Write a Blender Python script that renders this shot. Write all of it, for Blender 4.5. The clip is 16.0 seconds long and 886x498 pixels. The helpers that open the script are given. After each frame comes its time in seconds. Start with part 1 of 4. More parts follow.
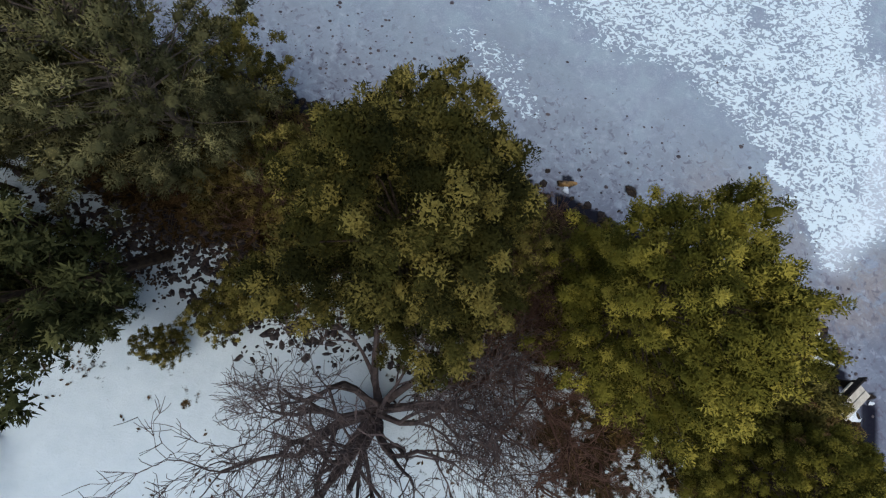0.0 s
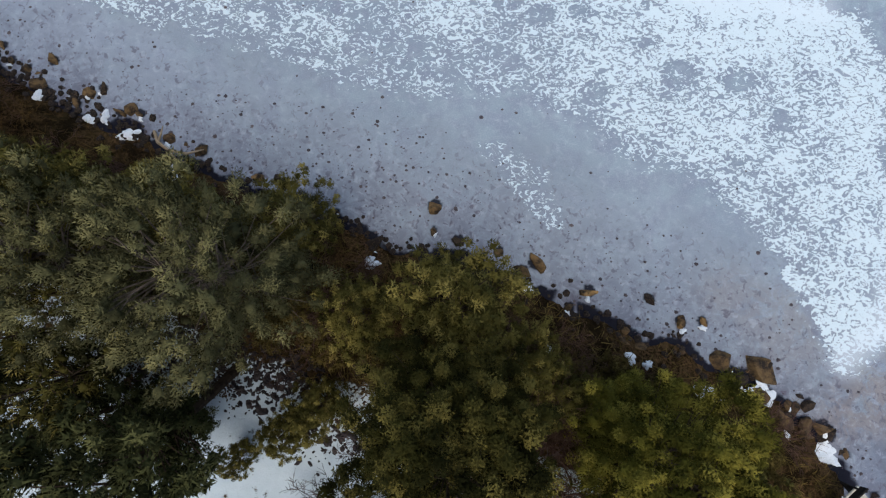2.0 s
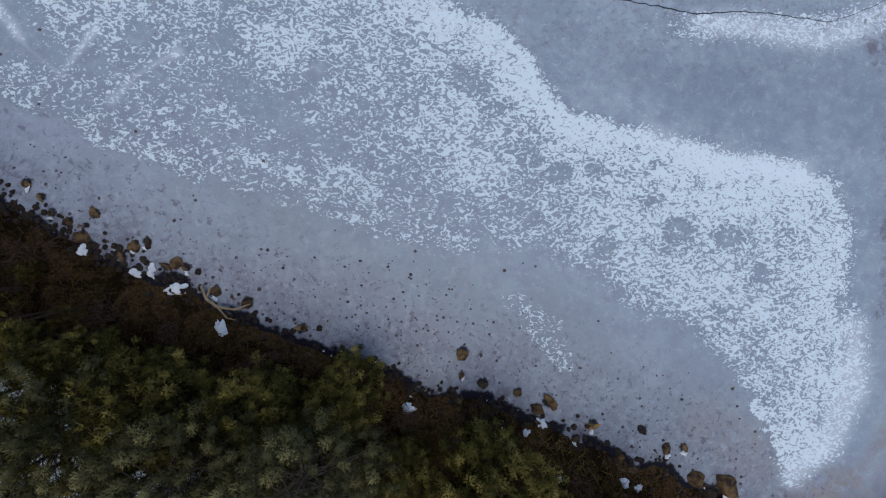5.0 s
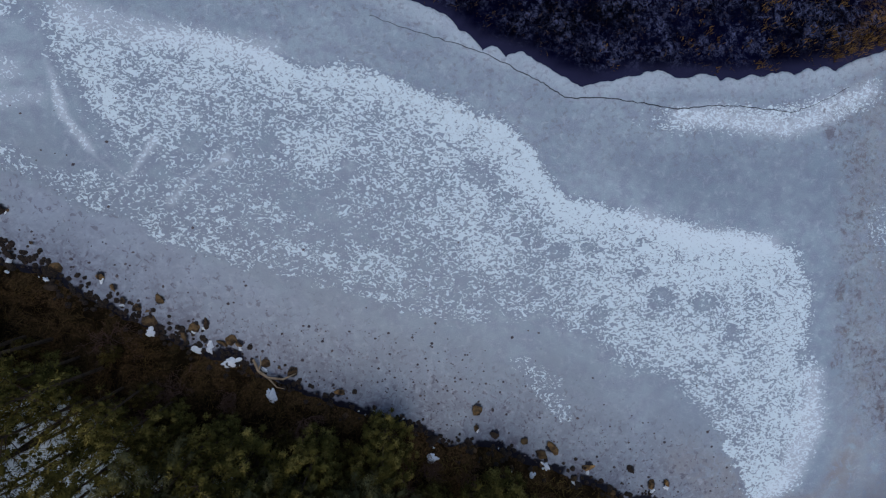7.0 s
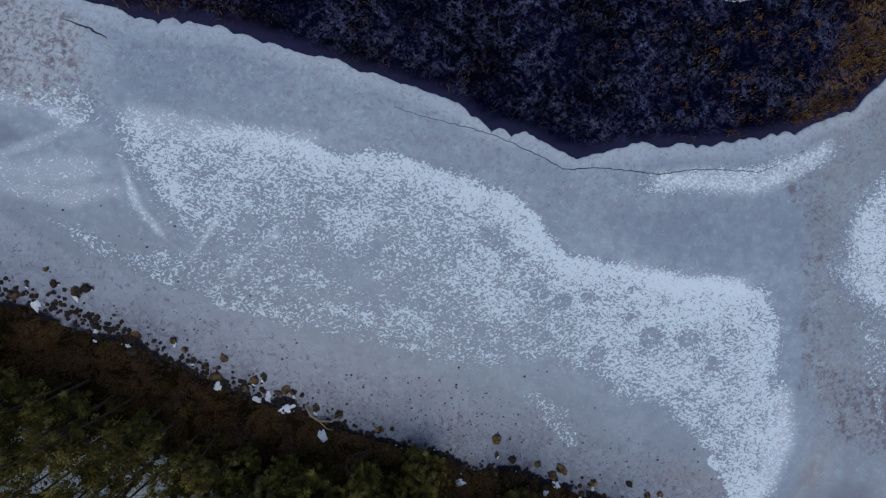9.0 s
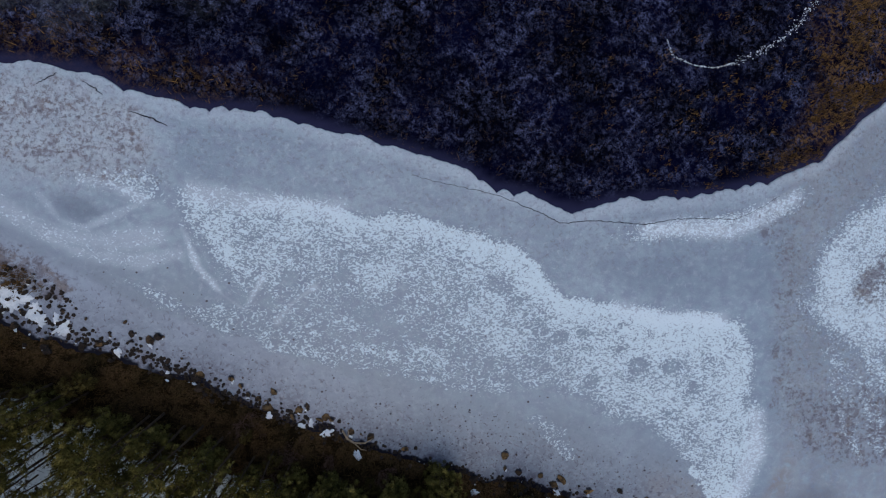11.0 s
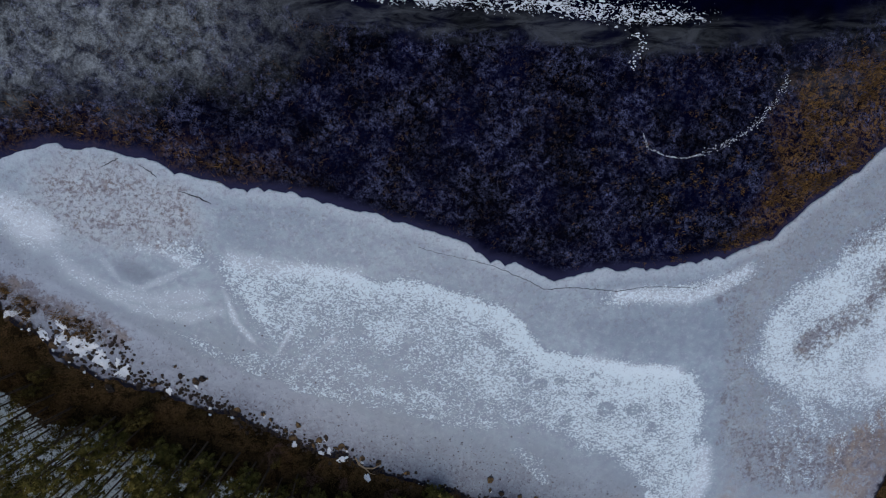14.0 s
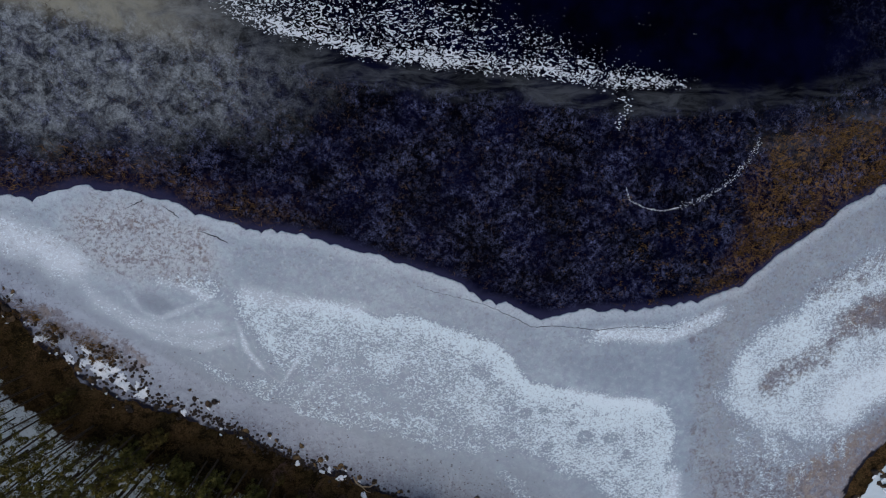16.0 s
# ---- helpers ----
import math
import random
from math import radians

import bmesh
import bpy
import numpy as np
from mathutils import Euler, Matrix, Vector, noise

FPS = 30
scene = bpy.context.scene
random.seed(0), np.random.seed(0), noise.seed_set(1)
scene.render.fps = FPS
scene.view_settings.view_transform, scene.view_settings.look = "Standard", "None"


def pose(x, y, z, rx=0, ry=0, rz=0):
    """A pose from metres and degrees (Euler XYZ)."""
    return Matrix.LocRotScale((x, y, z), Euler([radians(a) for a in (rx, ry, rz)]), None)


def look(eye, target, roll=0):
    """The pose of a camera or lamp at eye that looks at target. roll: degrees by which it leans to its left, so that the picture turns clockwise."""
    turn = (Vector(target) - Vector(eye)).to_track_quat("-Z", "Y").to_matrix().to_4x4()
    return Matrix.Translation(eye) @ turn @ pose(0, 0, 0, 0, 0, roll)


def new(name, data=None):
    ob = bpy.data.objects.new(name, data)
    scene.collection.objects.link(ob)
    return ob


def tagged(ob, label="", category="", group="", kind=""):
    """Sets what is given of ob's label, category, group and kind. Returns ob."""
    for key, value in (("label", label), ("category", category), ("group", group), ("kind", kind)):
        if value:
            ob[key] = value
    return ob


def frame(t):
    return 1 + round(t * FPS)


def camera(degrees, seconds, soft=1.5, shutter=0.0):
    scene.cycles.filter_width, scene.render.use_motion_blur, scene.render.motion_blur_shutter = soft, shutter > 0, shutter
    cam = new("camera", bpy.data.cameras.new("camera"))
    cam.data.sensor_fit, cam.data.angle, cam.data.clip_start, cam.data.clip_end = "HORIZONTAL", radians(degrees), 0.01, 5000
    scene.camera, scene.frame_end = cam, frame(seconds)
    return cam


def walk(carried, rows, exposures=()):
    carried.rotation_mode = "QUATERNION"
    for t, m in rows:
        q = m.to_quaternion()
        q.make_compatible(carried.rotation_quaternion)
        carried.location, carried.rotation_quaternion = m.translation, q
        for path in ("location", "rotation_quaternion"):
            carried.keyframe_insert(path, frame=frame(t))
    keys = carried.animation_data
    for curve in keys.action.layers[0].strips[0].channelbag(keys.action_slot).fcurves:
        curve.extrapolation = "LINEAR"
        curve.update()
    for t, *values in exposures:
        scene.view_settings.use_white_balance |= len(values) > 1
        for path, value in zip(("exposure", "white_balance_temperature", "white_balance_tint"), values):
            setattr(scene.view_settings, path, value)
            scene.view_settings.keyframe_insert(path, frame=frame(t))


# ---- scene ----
cam = camera(90.80, 16.0, 1.25)
PATH = [
    (0.0, pose(0.559, -6.377, 11.600, 9.136, -3.669, 1.047)),
    (0.5, pose(0.449, -5.471, 11.690, 8.432, -3.330, 1.963)),
    (1.0, pose(0.317, -4.616, 11.974, 7.828, -2.813, 2.436)),
    (1.5, pose(0.218, -3.726, 12.546, 7.140, -1.872, 1.985)),
    (2.0, pose(0.187, -2.721, 13.287, 6.084, -0.539, 1.237)),
    (2.5, pose(0.066, -1.582, 13.520, 4.588, -0.357, 1.106)),
    (3.0, pose(-0.194, -0.416, 13.677, 3.221, -0.696, 1.282)),
    (3.5, pose(-0.575, 0.707, 13.920, 1.935, -1.431, 1.311)),
    (4.0, pose(-1.042, 1.740, 14.267, 0.990, -2.478, 1.337)),
    (4.5, pose(-1.526, 2.653, 14.674, 0.563, -3.564, 1.470)),
    (5.0, pose(-1.978, 3.520, 15.114, 0.200, -4.531, 1.624)),
    (7.5, pose(-3.332, 7.634, 18.022, -1.574, -5.224, 0.354)),
    (8.0, pose(-3.688, 8.347, 18.666, -1.674, -5.381, -0.083)),
    (8.5, pose(-4.041, 9.029, 19.361, -1.671, -5.591, -0.477)),
    (9.0, pose(-4.355, 9.700, 20.092, -1.681, -5.674, -1.176)),
    (9.5, pose(-4.633, 10.431, 20.857, -1.803, -5.532, -2.022)),
    (12.0, pose(-4.788, 14.984, 24.463, -4.850, -4.160, -2.299)),
    (12.5, pose(-4.851, 15.850, 25.052, -5.237, -4.236, -1.695)),
    (13.0, pose(-4.904, 16.766, 25.624, -5.744, -4.310, -1.242)),
    (13.5, pose(-4.923, 17.680, 26.140, -6.254, -4.339, -0.912)),
    (14.0, pose(-4.965, 18.558, 26.627, -6.660, -4.405, -0.724)),
    (14.5, pose(-5.026, 19.344, 27.116, -6.826, -4.475, -0.475)),
    (15.0, pose(-5.084, 20.088, 27.633, -6.932, -4.554, 0.110)),
    (15.5, pose(-5.126, 20.846, 28.162, -6.999, -4.650, 0.627)),
    (16.0, pose(-5.183, 21.611, 28.652, -7.086, -4.689, 1.014)),
]
walk(cam, PATH, [(0.0, 1.10, 6850, 6), (2.0, 1.13, 7000, 7), (3.5, 0.95, 6900, 10), (5.0, 0.69, 6550, 10), (9.0, 0.46, 6400, 10), (12.5, 0.50, 6500, 10), (16.0, 0.54, 6850, 10)])

# ---- world and light: bright overcast, low winter sun behind thin cloud ----
SUN_EL, SUN_AZ = radians(70), radians(-165)     # azimuth from +y, to the left of it
world = bpy.data.worlds.new("world")
scene.world = world
world.use_nodes = True
wn = world.node_tree.nodes
sky = wn.new("ShaderNodeTexSky")
sky.sky_type, sky.sun_disc = "NISHITA", False
sky.sun_elevation, sky.sun_rotation = SUN_EL, SUN_AZ
sky.air_density, sky.dust_density = 1.0, 2.5
wn["Background"].inputs["Strength"].default_value = 0.096
world.node_tree.links.new(sky.outputs[0], wn["Background"].inputs["Color"])
sun = new("sun", bpy.data.lights.new("sun", "SUN"))
sun.data.energy, sun.data.angle, sun.data.color = 0.55, radians(60), (1.0, 0.95, 0.88)
sun.matrix_world = look((math.sin(SUN_AZ) * 30, math.cos(SUN_AZ) * 30, 30 * math.tan(SUN_EL)), (0, 0, 0))


# ---- materials ----
class Nodes:
    """A small builder for node materials."""

    def __init__(self, name):
        self.m = bpy.data.materials.new(name)
        self.m.use_nodes = True
        self.t = self.m.node_tree
        self.bsdf = self.t.nodes["Principled BSDF"]
        self.pos = self.t.nodes.new("ShaderNodeNewGeometry").outputs["Position"]

    def put(self, socket, value):
        if hasattr(value, "is_linked"):
            self.t.links.new(value, socket)
        else:
            socket.default_value = (*value, 1) if isinstance(value, tuple) and len(value) == 3 and socket.type == "RGBA" else value

    def noise(self, scale, detail=3.0, rough=0.55, dist=0.0, stretch=None):
        vec = self.pos
        if stretch:
            mp = self.t.nodes.new("ShaderNodeMapping")
            mp.inputs["Rotation"].default_value = (0, 0, stretch[3])
            mp.inputs["Scale"].default_value = stretch[:3]
            self.t.links.new(vec, mp.inputs["Vector"])
            vec = mp.outputs[0]
        n = self.t.nodes.new("ShaderNodeTexNoise")
        self.t.links.new(vec, n.inputs["Vector"])
        for key, v in (("Scale", scale), ("Detail", detail), ("Roughness", rough), ("Distortion", dist)):
            n.inputs[key].default_value = v
        return n.outputs[0]

    def attr(self, name):
        n = self.t.nodes.new("ShaderNodeAttribute")
        n.attribute_name = name
        return n.outputs["Fac"]

    def math(self, op, a, b=0.0):
        n = self.t.nodes.new("ShaderNodeMath")
        n.operation = op
        self.put(n.inputs[0], a), self.put(n.inputs[1], b)
        return n.outputs[0]

    def span(self, v, lo, hi, a=0.0, b=1.0):
        n = self.t.nodes.new("ShaderNodeMapRange")
        n.interpolation_type = "SMOOTHSTEP"
        for k, x in zip(range(5), (v, lo, hi, a, b)):
            self.put(n.inputs[k], x)
        return n.outputs[0]

    def mix(self, f, a, b):
        n = self.t.nodes.new("ShaderNodeMix")
        n.data_type = "RGBA"
        self.put(n.inputs[0], f), self.put(n.inputs[6], a), self.put(n.inputs[7], b)
        return n.outputs[2]

    def random(self):
        return self.t.nodes.new("ShaderNodeObjectInfo").outputs["Random"]

    def island(self):
        return self.t.nodes.new("ShaderNodeNewGeometry").outputs["Random Per Island"]

    def bump(self, height, strength=0.4, dist=0.02):
        n = self.t.nodes.new("ShaderNodeBump")
        n.inputs["Strength"].default_value, n.inputs["Distance"].default_value = strength, dist
        self.t.links.new(height, n.inputs["Height"])
        self.t.links.new(n.outputs[0], self.bsdf.inputs["Normal"])

    def done(self, color, rough=0.8, spec=0.5):
        self.put(self.bsdf.inputs["Base Color"], color)
        self.put(self.bsdf.inputs["Roughness"], rough)
        self.put(self.bsdf.inputs["Specular IOR Level"], spec)
        return self.m


def lake_ice_material():
    n = Nodes("lake_ice")
    big, mid, fine = n.noise(0.25, 4), n.noise(1.6, 5, 0.6), n.noise(22, 4, 0.65)
    base = n.mix(n.span(big, 0.35, 0.65), (0.198, 0.268, 0.332), (0.26, 0.338, 0.40))
    base = n.mix(n.span(mid, 0.38, 0.66, 0, 0.6), base, (0.175, 0.20, 0.285))
    base = n.mix(n.span(fine, 0.42, 0.72, 0, 0.4), base, (0.42, 0.49, 0.56))
    base = n.mix(n.span(n.noise(3.4, 5, 0.7, 0.8), 0.5, 0.72, 0, 0.45), base, (0.45, 0.52, 0.60))
    lilac = n.math("MULTIPLY", n.attr("lilac"), n.span(n.noise(0.7, 5, 0.65), 0.3, 0.68, 0.15, 1))
    base = n.mix(lilac, base, (0.216, 0.264, 0.318))
    clear = n.attr("clear")
    base = n.mix(n.math("MULTIPLY", clear, n.span(n.noise(0.8, 5), 0.2, 0.7, 0.6, 1)), base, (0.10, 0.125, 0.175))
    dirt = n.math("MULTIPLY", n.attr("brown"), n.span(n.noise(1.7, 6, 0.76, 0.8), 0.35, 0.54))
    base = n.mix(dirt, base, (0.225, 0.170, 0.125))
    fleck = n.math("MULTIPLY", n.attr("fleck"), n.math("MULTIPLY", n.span(n.noise(4.8, 5, 0.72, 0.3), 0.50, 0.61), n.span(n.noise(1.1, 4, 0.65), 0.3, 0.62, 0.1, 1)))
    base = n.mix(n.math("MULTIPLY", n.attr("mist"), n.span(n.noise(1.2, 5, 0.6), 0.2, 0.7, 0.35, 0.95)), base, (0.300, 0.358, 0.450))
    murk = n.math("MULTIPLY", n.attr("murk"), n.span(n.noise(2.6, 5, 0.7, 0.6), 0.32, 0.62, 0.25, 1))
    base = n.mix(murk, base, (0.082, 0.080, 0.120))
    speck = n.math("MULTIPLY", n.attr("speck"), n.math("MULTIPLY", n.span(n.noise(4.8, 2.5, 0.6, 0.7), 0.55, 0.66), n.span(n.noise(1.3, 3), 0.35, 0.6, 0.4, 1)))
    base = n.mix(n.math("MULTIPLY", speck, 0.8), base, (0.085, 0.078, 0.112))
    base = n.mix(n.math("MULTIPLY", n.attr("speck"), n.span(n.noise(4.4, 4, 0.65, 0.5), 0.52, 0.70, 0, 0.32)), base, (0.42, 0.48, 0.56))
    # crystals of frost that lie in worm-like flakes, thick or thin by "frost"
    flake = n.math("ADD", n.math("MULTIPLY", n.noise(4.3, 1.8, 0.5, 2.0, (0.85, 1.2, 1, 0.35)), 0.72), n.math("MULTIPLY", n.noise(10.5, 2.0, 0.5, 1.2), 0.28))
    need = n.math("SUBTRACT", 0.70, n.math("MULTIPLY", n.attr("frost"), 0.36))
    snow = n.math("MULTIPLY", n.span(n.math("SUBTRACT", flake, need), -0.018, 0.032), n.span(n.attr("frost"), 0.02, 0.12))
    base = n.mix(n.math("MULTIPLY", n.span(n.attr("frost"), 0.2, 0.42), n.span(big, 0.3, 0.7, 0.25, 0.6)), base, (0.185, 0.225, 0.300))
    base = n.mix(n.math("MULTIPLY", n.span(n.attr("frost"), 0.48, 0.75), n.span(mid, 0.3, 0.65, 0.2, 0.75)), base, (0.285, 0.345, 0.425))
    base = n.mix(n.math("MULTIPLY", snow, 0.88), base, n.mix(fine, (0.54, 0.67, 0.74), (0.66, 0.78, 0.84)))
    veil = n.attr("snow")
    base = n.mix(n.math("MULTIPLY", veil, n.span(n.noise(0.9, 5, 0.65), 0.25, 0.6, 0.55, 1)), base, (0.66, 0.75, 0.83))
    base = n.mix(n.math("MULTIPLY", fleck, 0.85), base, (0.120, 0.098, 0.108))
    # dirt frozen in, violet brown and ragged, with darker crumbs
    rag = n.math("ADD", n.math("MULTIPLY", n.noise(0.9, 4, 0.6), 0.35), n.math("MULTIPLY", n.noise(2.4, 6, 0.74, 0.6), 0.65))
    soil = n.span(n.math("SUBTRACT", rag, n.math("SUBTRACT", 0.66, n.math("MULTIPLY", n.attr("stain"), 0.31))), -0.02, 0.10, 0, 0.74)
    soil = n.math("MULTIPLY", soil, n.span(n.attr("stain"), 0.03, 0.2))
    base = n.mix(soil, base, n.mix(n.span(n.noise(1.1, 4), 0.47, 0.68), (0.112, 0.100, 0.126), (0.140, 0.105, 0.088)))
    crumb = n.math("MULTIPLY", n.span(n.attr("stain"), 0.25, 0.6), n.span(n.noise(4.2, 4, 0.7), 0.52, 0.62, 0, 0.7))
    base = n.mix(crumb, base, (0.070, 0.058, 0.070))
    # melted rims and the shade beside them, painted into the ice colour
    base = n.mix(n.attr("wet"), base, (0.006, 0.006, 0.012))
    n.bump(n.math("ADD", n.math("MULTIPLY", snow, 0.7), n.math("MULTIPLY", fine, 0.3)), 0.6, 0.03)
    return n.done(base, n.span(snow, 0, 1, 0.42, 0.85), n.span(n.attr("wet"), 0, 0.8, 0.35, 0.03))


def clear_ice_material():
    n = Nodes("clear_ice")
    patch = n.span(n.noise(0.34, 4, 0.62, 0.8), 0.36, 0.62, 0.10, 1)
    tuft = n.span(n.noise(1.5, 4, 0.62, 0.8), 0.38, 0.64, 0.04, 1)
    fine, tiny = n.noise(4.6, 5, 0.74, 1.0), n.noise(13.0, 3, 0.7, 0.8)
    base = n.mix(n.span(n.noise(0.3, 3), 0.35, 0.7), (0.0002, 0.0003, 0.002), (0.0006, 0.0009, 0.010))
    grey, weed = n.attr("grey"), n.attr("weed")
    worms = n.math("MULTIPLY", n.span(fine, 0.42, 0.66), n.span(tiny, 0.36, 0.64, 0.35, 1))
    furry = n.math("MULTIPLY", n.math("MULTIPLY", worms, tuft), n.span(patch, 0.10, 1.0, 0.25, 1.0))
    base = n.mix(n.math("MULTIPLY", weed, furry), base, (0.112, 0.130, 0.245))
    base = n.mix(n.math("MULTIPLY", weed, n.span(n.noise(5.2, 5, 0.7, 1.6), 0.57, 0.70, 0, 0.75)), base, (0.046, 0.032, 0.026))
    # grey, haze and tan carry frost and, in the west, painted glare
    cloud = n.math("MULTIPLY", n.span(n.noise(1.1, 7, 0.74, 0.5), 0.37, 0.66, 0.10, 1), n.math("MULTIPLY", n.span(fine, 0.34, 0.64, 0.45, 1), n.span(tiny, 0.32, 0.62, 0.6, 1)))
    base = n.mix(n.math("MULTIPLY", grey, cloud), base, (0.225, 0.258, 0.285))
    wisp = n.noise(0.7, 6, 0.7, 0.9, (0.5, 1.6, 1, 0.06))
    base = n.mix(n.math("MULTIPLY", n.attr("haze"), n.span(wisp, 0.38, 0.66, 0.05, 1)), base, (0.115, 0.132, 0.15))
    base = n.mix(n.math("MULTIPLY", n.attr("tan"), n.span(n.noise(0.6, 5, 0.65, 0.8), 0.3, 0.7, 0.3, 1)), base, (0.20, 0.20, 0.165))
    rust = n.math("MULTIPLY", n.attr("rust"), n.math("MULTIPLY", n.span(n.noise(4.4, 5, 0.74, 0.8), 0.46, 0.60), n.span(n.noise(0.9, 4, 0.6), 0.34, 0.62, 0.25, 1)))
    base = n.mix(n.math("MULTIPLY", rust, 0.8), base, (0.140, 0.080, 0.029))
    base = n.mix(n.math("MULTIPLY", n.attr("ledge"), 0.85), base, (0.022, 0.024, 0.060))
    flake = n.math("ADD", n.math("MULTIPLY", n.noise(2.4, 2.4, 0.55, 2.6, (0.75, 1.25, 1, 0.1)), 0.78), n.math("MULTIPLY", n.noise(8.5, 2.0, 0.5, 0.6), 0.22))
    need = n.math("SUBTRACT", 0.75, n.math("MULTIPLY", n.attr("frost"), 0.30))
    snow = n.math("MULTIPLY", n.span(n.math("SUBTRACT", flake, need), -0.01, 0.03), n.span(n.attr("frost"), 0.02, 0.12))
    base = n.mix(n.math("MULTIPLY", snow, 0.9), base, (0.54, 0.60, 0.66))
    n.bump(fine, 0.15, 0.01)
    return n.done(base, n.span(snow, 0, 1, 0.34, 0.85), 0.006)


def ground_material():
    n = Nodes("bank_ground")
    mid, fine = n.noise(2.2, 6, 0.72), n.noise(12, 5, 0.75)
    soil = n.mix(n.span(mid, 0.35, 0.65), (0.010, 0.007, 0.003), (0.050, 0.033, 0.014))
    soil = n.mix(n.span(fine, 0.4, 0.7), soil, (0.11, 0.064, 0.032))
    soil = n.mix(n.span(n.noise(0.6, 4), 0.45, 0.65, 0, 0.6), soil, (0.009, 0.009, 0.0035))
    soil = n.mix(n.span(n.noise(1.1, 5, 0.7, 0.6), 0.47, 0.60, 0, 0.8), soil, (0.005, 0.0035, 0.002))
    need = n.math("SUBTRACT", 0.86, n.math("MULTIPLY", n.attr("snow"), 0.62))
    cover = n.span(n.math("SUBTRACT", n.math("ADD", n.math("MULTIPLY", n.noise(0.8, 5, 0.6), 0.6), n.math("MULTIPLY", n.noise(4.5, 4, 0.6), 0.4)), need), -0.02, 0.03)
    white = n.mix(n.noise(3, 4), (0.40, 0.49, 0.55), (0.52, 0.605, 0.66))
    n.bump(n.math("ADD", fine, cover), 0.5, 0.04)
    return n.done(n.mix(cover, soil, white), 0.95, 0.03)


def rock_material(name="shore_rock", dull=(0.030, 0.024, 0.023), warm=(0.155, 0.098, 0.050)):
    n = Nodes(name)
    tint = n.mix(n.span(n.random(), 0.40, 1.0), dull, warm)
    c = n.mix(n.span(n.noise(3.5, 5, 0.65), 0.35, 0.65), tint, (0.020, 0.017, 0.016))
    c = n.mix(n.span(n.noise(26, 4, 0.7), 0.5, 0.75, 0, 0.5), c, (0.20, 0.14, 0.075))
    n.bump(n.noise(9, 6, 0.7), 0.7, 0.05)
    return n.done(c, 0.85, 0.08)


def plain_material(name, a, b, scale, rough=0.85, relief=0.4, spec=0.06, by_island=False):
    n = Nodes(name)
    c = n.mix(n.span(n.noise(scale, 5, 0.65), 0.35, 0.65), a, b)
    if by_island:
        c = n.mix(n.math("MULTIPLY", n.island(), 0.55), c, tuple(v * 0.45 for v in a))
    c = n.mix(n.span(n.noise(scale * 9, 3, 0.7), 0.45, 0.75, 0, 0.35), c, tuple(v * 0.5 for v in a))
    n.bump(n.noise(scale * 5, 4, 0.7), relief, 0.02)
    return n.done(c, rough, spec)


def leaf_material(name, dark, mid, light):
    n = Nodes(name)
    # low tone is the painted shade of clump middles; leaves vary at random
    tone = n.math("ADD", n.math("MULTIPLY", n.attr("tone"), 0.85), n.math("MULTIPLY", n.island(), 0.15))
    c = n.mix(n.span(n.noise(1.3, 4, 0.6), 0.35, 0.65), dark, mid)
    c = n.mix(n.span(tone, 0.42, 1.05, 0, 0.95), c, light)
    c = n.mix(n.span(n.noise(30, 3, 0.7), 0.48, 0.7, 0, 0.18), c, dark)
    return n.done(c, 0.8, 0.03)


ICE, CLEAR, GROUND, ROCK = lake_ice_material(), clear_ice_material(), ground_material(), rock_material()
WARM_ROCK = rock_material("warm_rock", (0.13, 0.085, 0.042), (0.34, 0.205, 0.085))
SNOW = plain_material("snow", (0.58, 0.65, 0.72), (0.74, 0.79, 0.84), 2.0, 0.9, 0.3)
BARK = plain_material("pine_bark", (0.040, 0.030, 0.024), (0.085, 0.060, 0.042), 6.0, 0.9, 0.8)
PALE_BARK = plain_material("pale_bark", (0.075, 0.062, 0.052), (0.14, 0.115, 0.098), 5.0, 0.9, 0.7)
GREY_BARK = plain_material("bare_tree_bark", (0.055, 0.045, 0.046), (0.115, 0.092, 0.090), 5.0, 0.9, 0.7)
TWIG = plain_material("red_brown_twigs", (0.075, 0.042, 0.034), (0.12, 0.075, 0.058), 4.0, 0.85, 0.4)
LEAF = leaf_material("olive_foliage", (0.009, 0.010, 0.003), (0.036, 0.035, 0.009), (0.158, 0.134, 0.037))
LEAF_GOLD = leaf_material("golden_green_foliage", (0.030, 0.032, 0.006), (0.118, 0.109, 0.019), (0.285, 0.246, 0.048))
LEAF_GREY = leaf_material("grey_green_foliage", (0.034, 0.034, 0.016), (0.115, 0.114, 0.054), (0.220, 0.206, 0.094))
LEAF_DARK = leaf_material("dark_pine_needles", (0.032, 0.031, 0.009), (0.112, 0.100, 0.027), (0.255, 0.212, 0.064))
LEAF_DEEP = leaf_material("deep_green_needles", (0.014, 0.017, 0.007), (0.048, 0.054, 0.021), (0.115, 0.118, 0.046))
LEAF_SCRUB = leaf_material("brown_olive_scrub", (0.034, 0.025, 0.008), (0.096, 0.074, 0.023), (0.190, 0.150, 0.050))
GRASS = plain_material("dry_grass", (0.046, 0.029, 0.011), (0.120, 0.076, 0.030), 1.2, 0.9, 0.0, 0.02, True)
GRASS_OLIVE = plain_material("olive_dry_grass", (0.098, 0.072, 0.024), (0.225, 0.168, 0.060), 1.2, 0.9, 0.0, 0.02, True)
REED = plain_material("dead_reeds", (0.115, 0.066, 0.026), (0.24, 0.145, 0.058), 0.7, 0.9, 0.0, 0.02, True)
LITTER = plain_material("leaf_litter", (0.045, 0.030, 0.020), (0.11, 0.072, 0.045), 3.0, 0.9, 0.2, 0.03, True)
REED_DARK = plain_material("sunken_weed", (0.045, 0.032, 0.026), (0.115, 0.076, 0.046), 0.8, 0.8, 0.0, 0.02, True)
